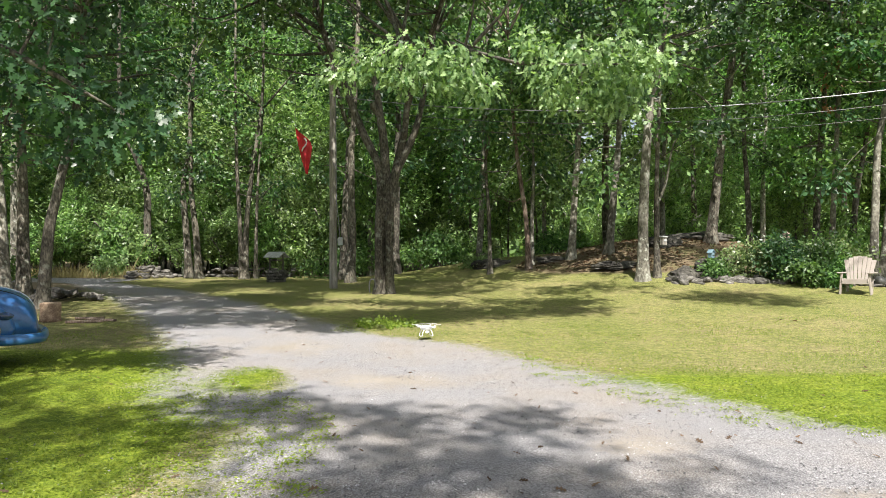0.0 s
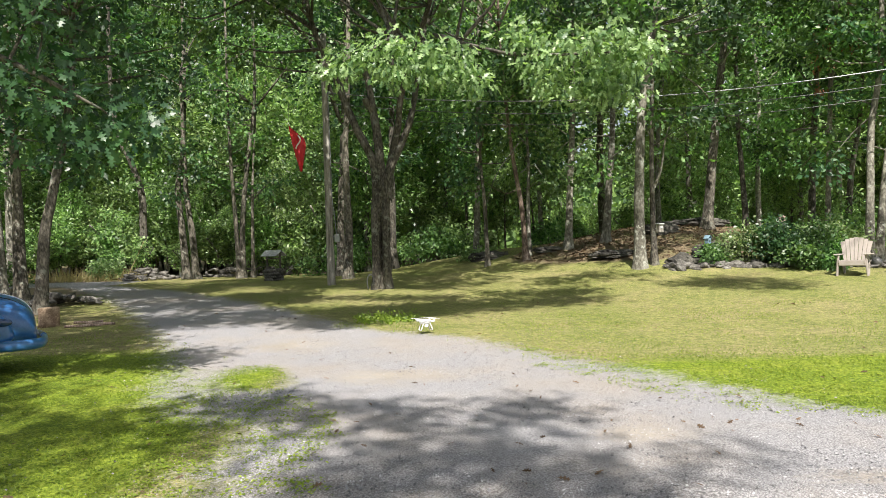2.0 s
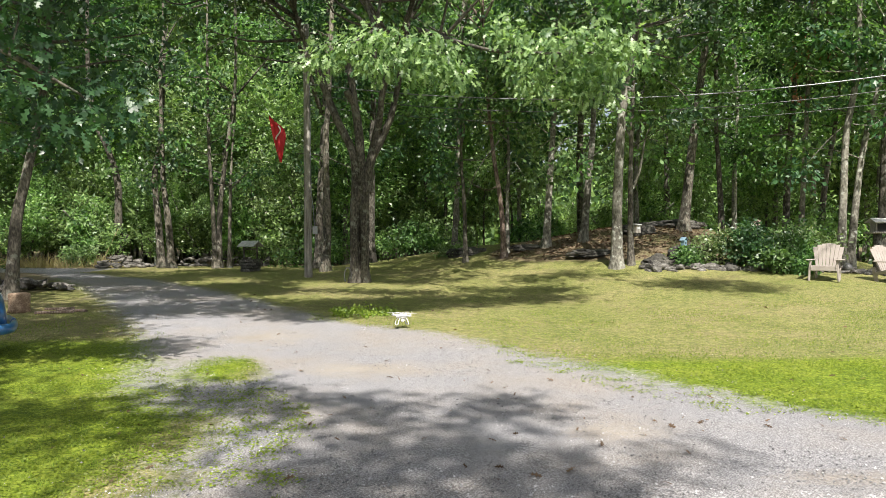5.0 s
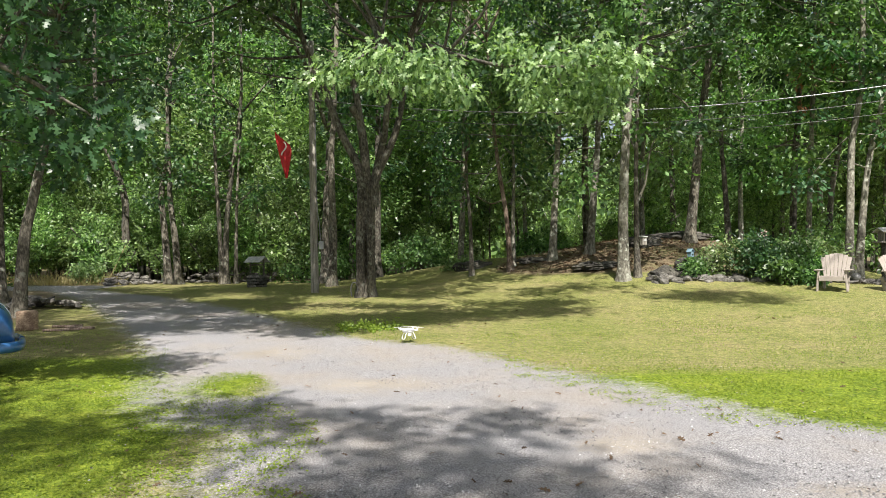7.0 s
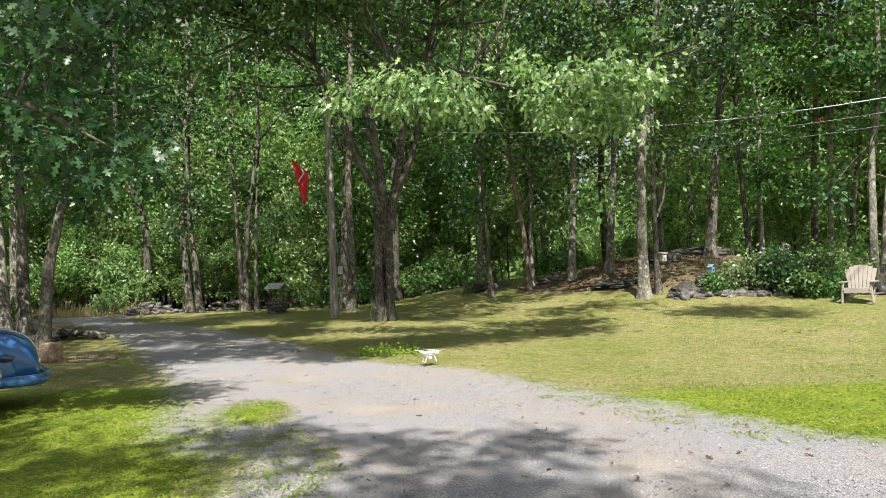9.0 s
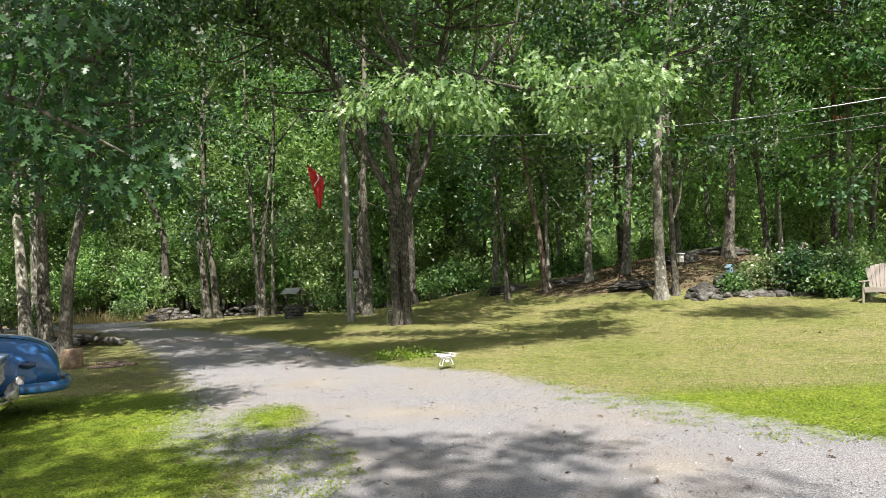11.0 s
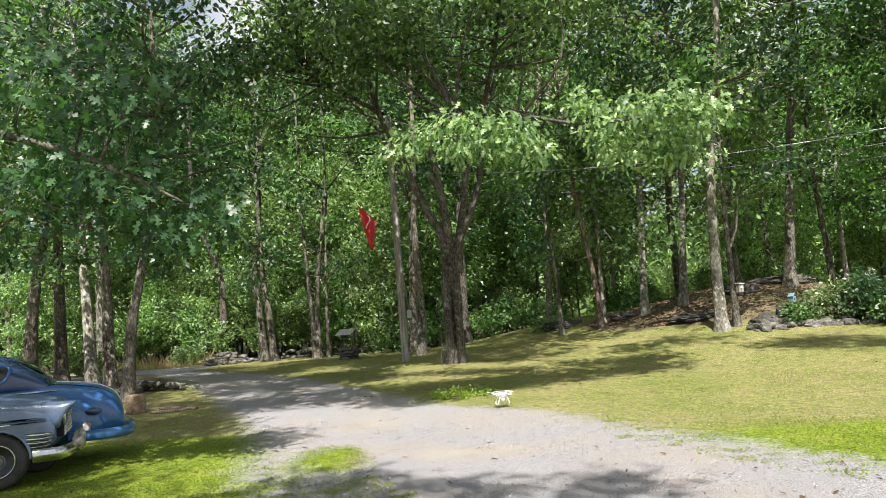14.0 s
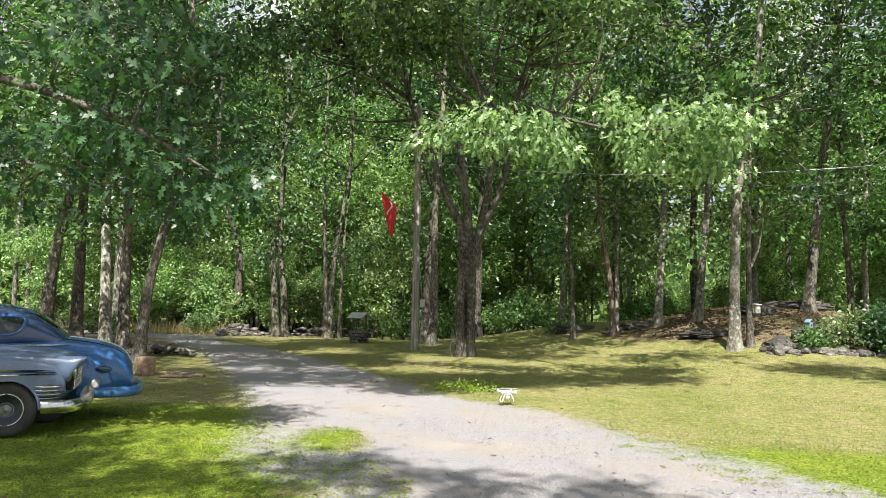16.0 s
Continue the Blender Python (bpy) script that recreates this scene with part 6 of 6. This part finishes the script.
def blades(name, label, x, y, tall, wide, mat):
    n = len(x)
    at = np.stack([x, y, height(x, y) - 0.004], -1)
    ax = np.stack([0.45 * grng.standard_normal(n), 0.45 * grng.standard_normal(n), np.ones(n)], -1)
    no = np.stack([grng.standard_normal(n), grng.standard_normal(n), 0.2 * np.ones(n)], -1)
    shape = (BLADE[0] * np.array([1, wide, 1]), BLADE[1])
    return tagged(new(name, leaf_mesh(name, at, ax, no, tall * (0.5 + grng.random(n)), mat, shape)), label, "grass", kind="stuff")


def grassy(x, y, lo=0.55):
    bare = gravel_cover(x, y) + 0.35 * np.array([noise.noise((a * 1.7, b * 1.7, 3)) for a, b in zip(x, y)]) + 0.3 * np.array([noise.noise((a * 5, b * 5, 7)) for a, b in zip(x, y)])
    return (bare < lo) & (litter_cover(x, y) < 0.6)


x, y = scatter_ground(110000, -7.5, 10.5, 4.6, 16.0, 1.5)
keep = grassy(x, y) & (np.abs(x) < 0.82 * y + 0.4)
blades("grass", "short mown grass with clover", x[keep], y[keep], 0.026, 2.0, GRASS)
x, y = scatter_ground(90000, -14, 15, 14.0, 30.0, 1.3)
keep = grassy(x, y) & (np.abs(x) < 0.72 * y)
blades("grass", "short mown grass on the slope", x[keep], y[keep], 0.018, 3.6, GRASS)

def clover(name, label, x, y, size):
    n = len(x)
    at = np.stack([x, y, height(x, y) + 0.004 + 0.022 * grng.random(n)], -1)
    ax = np.stack([grng.standard_normal(n), grng.standard_normal(n), 0.15 * grng.standard_normal(n)], -1)
    no = np.stack([0.35 * grng.standard_normal(n), 0.35 * grng.standard_normal(n) - 0.2, np.ones(n)], -1)
    return tagged(new(name, leaf_mesh(name, at, ax, no, size * (0.6 + 0.8 * grng.random(n)), CLOVER)), label, "clover", kind="stuff")


x, y = scatter_ground(90000, -6.5, 9.5, 4.6, 13.5, 1.5)
patchy = np.array([noise.noise((a * 1.1, b * 1.1, 5)) + 0.5 * noise.noise((a * 4, b * 4, 9)) for a, b in zip(x, y)])
keep = grassy(x, y, 0.5) & (np.abs(x) < 0.82 * y + 0.4) & (lush_cover(x, y) + 0.5 * patchy > 0.42)
clover("clover", "low bright clover among the mown grass", x[keep], y[keep], 0.028)
x, y = scatter_ground(1300, -20, -13.5, 33.0, 35.5)
blades("tall_grass", "pale tall grasses beyond the driveway's bend", x, y, 0.5, 0.35, GRASS_DRY)

# ragged weed tufts that creep into the gravel
tx, ty = np.concatenate([grng.uniform(1.2, 4.6, 420), grng.uniform(-3.2, -0.6, 380)]), np.concatenate([grng.uniform(6.0, 12.0, 420), grng.uniform(4.9, 8.2, 380)])
gc = gravel_cover(tx, ty)
keep = (gc > 0.25) & (gc < 0.93)
tx, ty = tx[keep], ty[keep]
k = 22
bx = np.repeat(tx, k) + 0.075 * grng.standard_normal(len(tx) * k)
by = np.repeat(ty, k) + 0.06 * grng.standard_normal(len(tx) * k)
clover("weed_tufts", "sparse low weeds growing in the gravel's edge", bx, by, 0.026)

OCTA = (np.array([(0.5, 0, 0), (-0.5, 0, 0), (0, 0.42, 0), (0, -0.42, 0), (0, 0, 0.3), (0, 0, -0.3)]), np.array([[0, 2, 4], [2, 1, 4], [1, 3, 4], [3, 0, 4], [2, 0, 5], [1, 2, 5], [3, 1, 5], [0, 3, 5]]))
x, y = scatter_ground(42000, -5.0, 8.0, 4.5, 14.5, 1.9)
keep = (gravel_cover(x, y) + 0.25 * grng.standard_normal(len(x)) > 0.5) & (np.abs(x) < 0.75 * y + 0.3)
x, y = x[keep], y[keep]
n = len(x)
at = np.stack([x, y, height(x, y) + 0.003], -1)
tagged(new("gravel", leaf_mesh("gravel", at, grng.standard_normal((n, 3)) * np.array([1, 1, 0.2]), grng.standard_normal((n, 3)) * 0.3 + np.array([0, 0, 1]), 0.009 + 0.022 * grng.random(n) ** 3, PEBBLE, OCTA)), "loose crushed stones on the driveway", "gravel", kind="stuff")
x, y = scatter_ground(420, -9, 9, 4.8, 19, 1.2)
n = len(x)
at = np.stack([x, y, height(x, y) + 0.025], -1)
tagged(new("fallen_leaves", leaf_mesh("fallen_leaves", at, grng.standard_normal((n, 3)) * np.array([1, 1, 0.15]), np.array([0, 0, 1.0]) + 0.3 * grng.standard_normal((n, 3)), 0.04 + 0.06 * grng.random(n), LITTER, LOBED_LEAF)), "brown fallen leaves on grass and gravel", "leaves", kind="stuff")
x = grng.normal(6.5, 3.5, 9000)
y = grng.normal(25, 2.6, 9000)
keep = litter_cover(x, y) > 0.6
x, y = x[keep], y[keep]
n = len(x)
at = np.stack([x, y, height(x, y) + 0.03], -1)
tagged(new("leaf_litter", leaf_mesh("leaf_litter", at, grng.standard_normal((n, 3)) * np.array([1, 1, 0.15]), np.array([0, 0, 1.0]) + 0.4 * grng.standard_normal((n, 3)), 0.05 + 0.07 * grng.random(n), LITTER)), "brown leaf litter on the knoll", "leaves", kind="stuff")
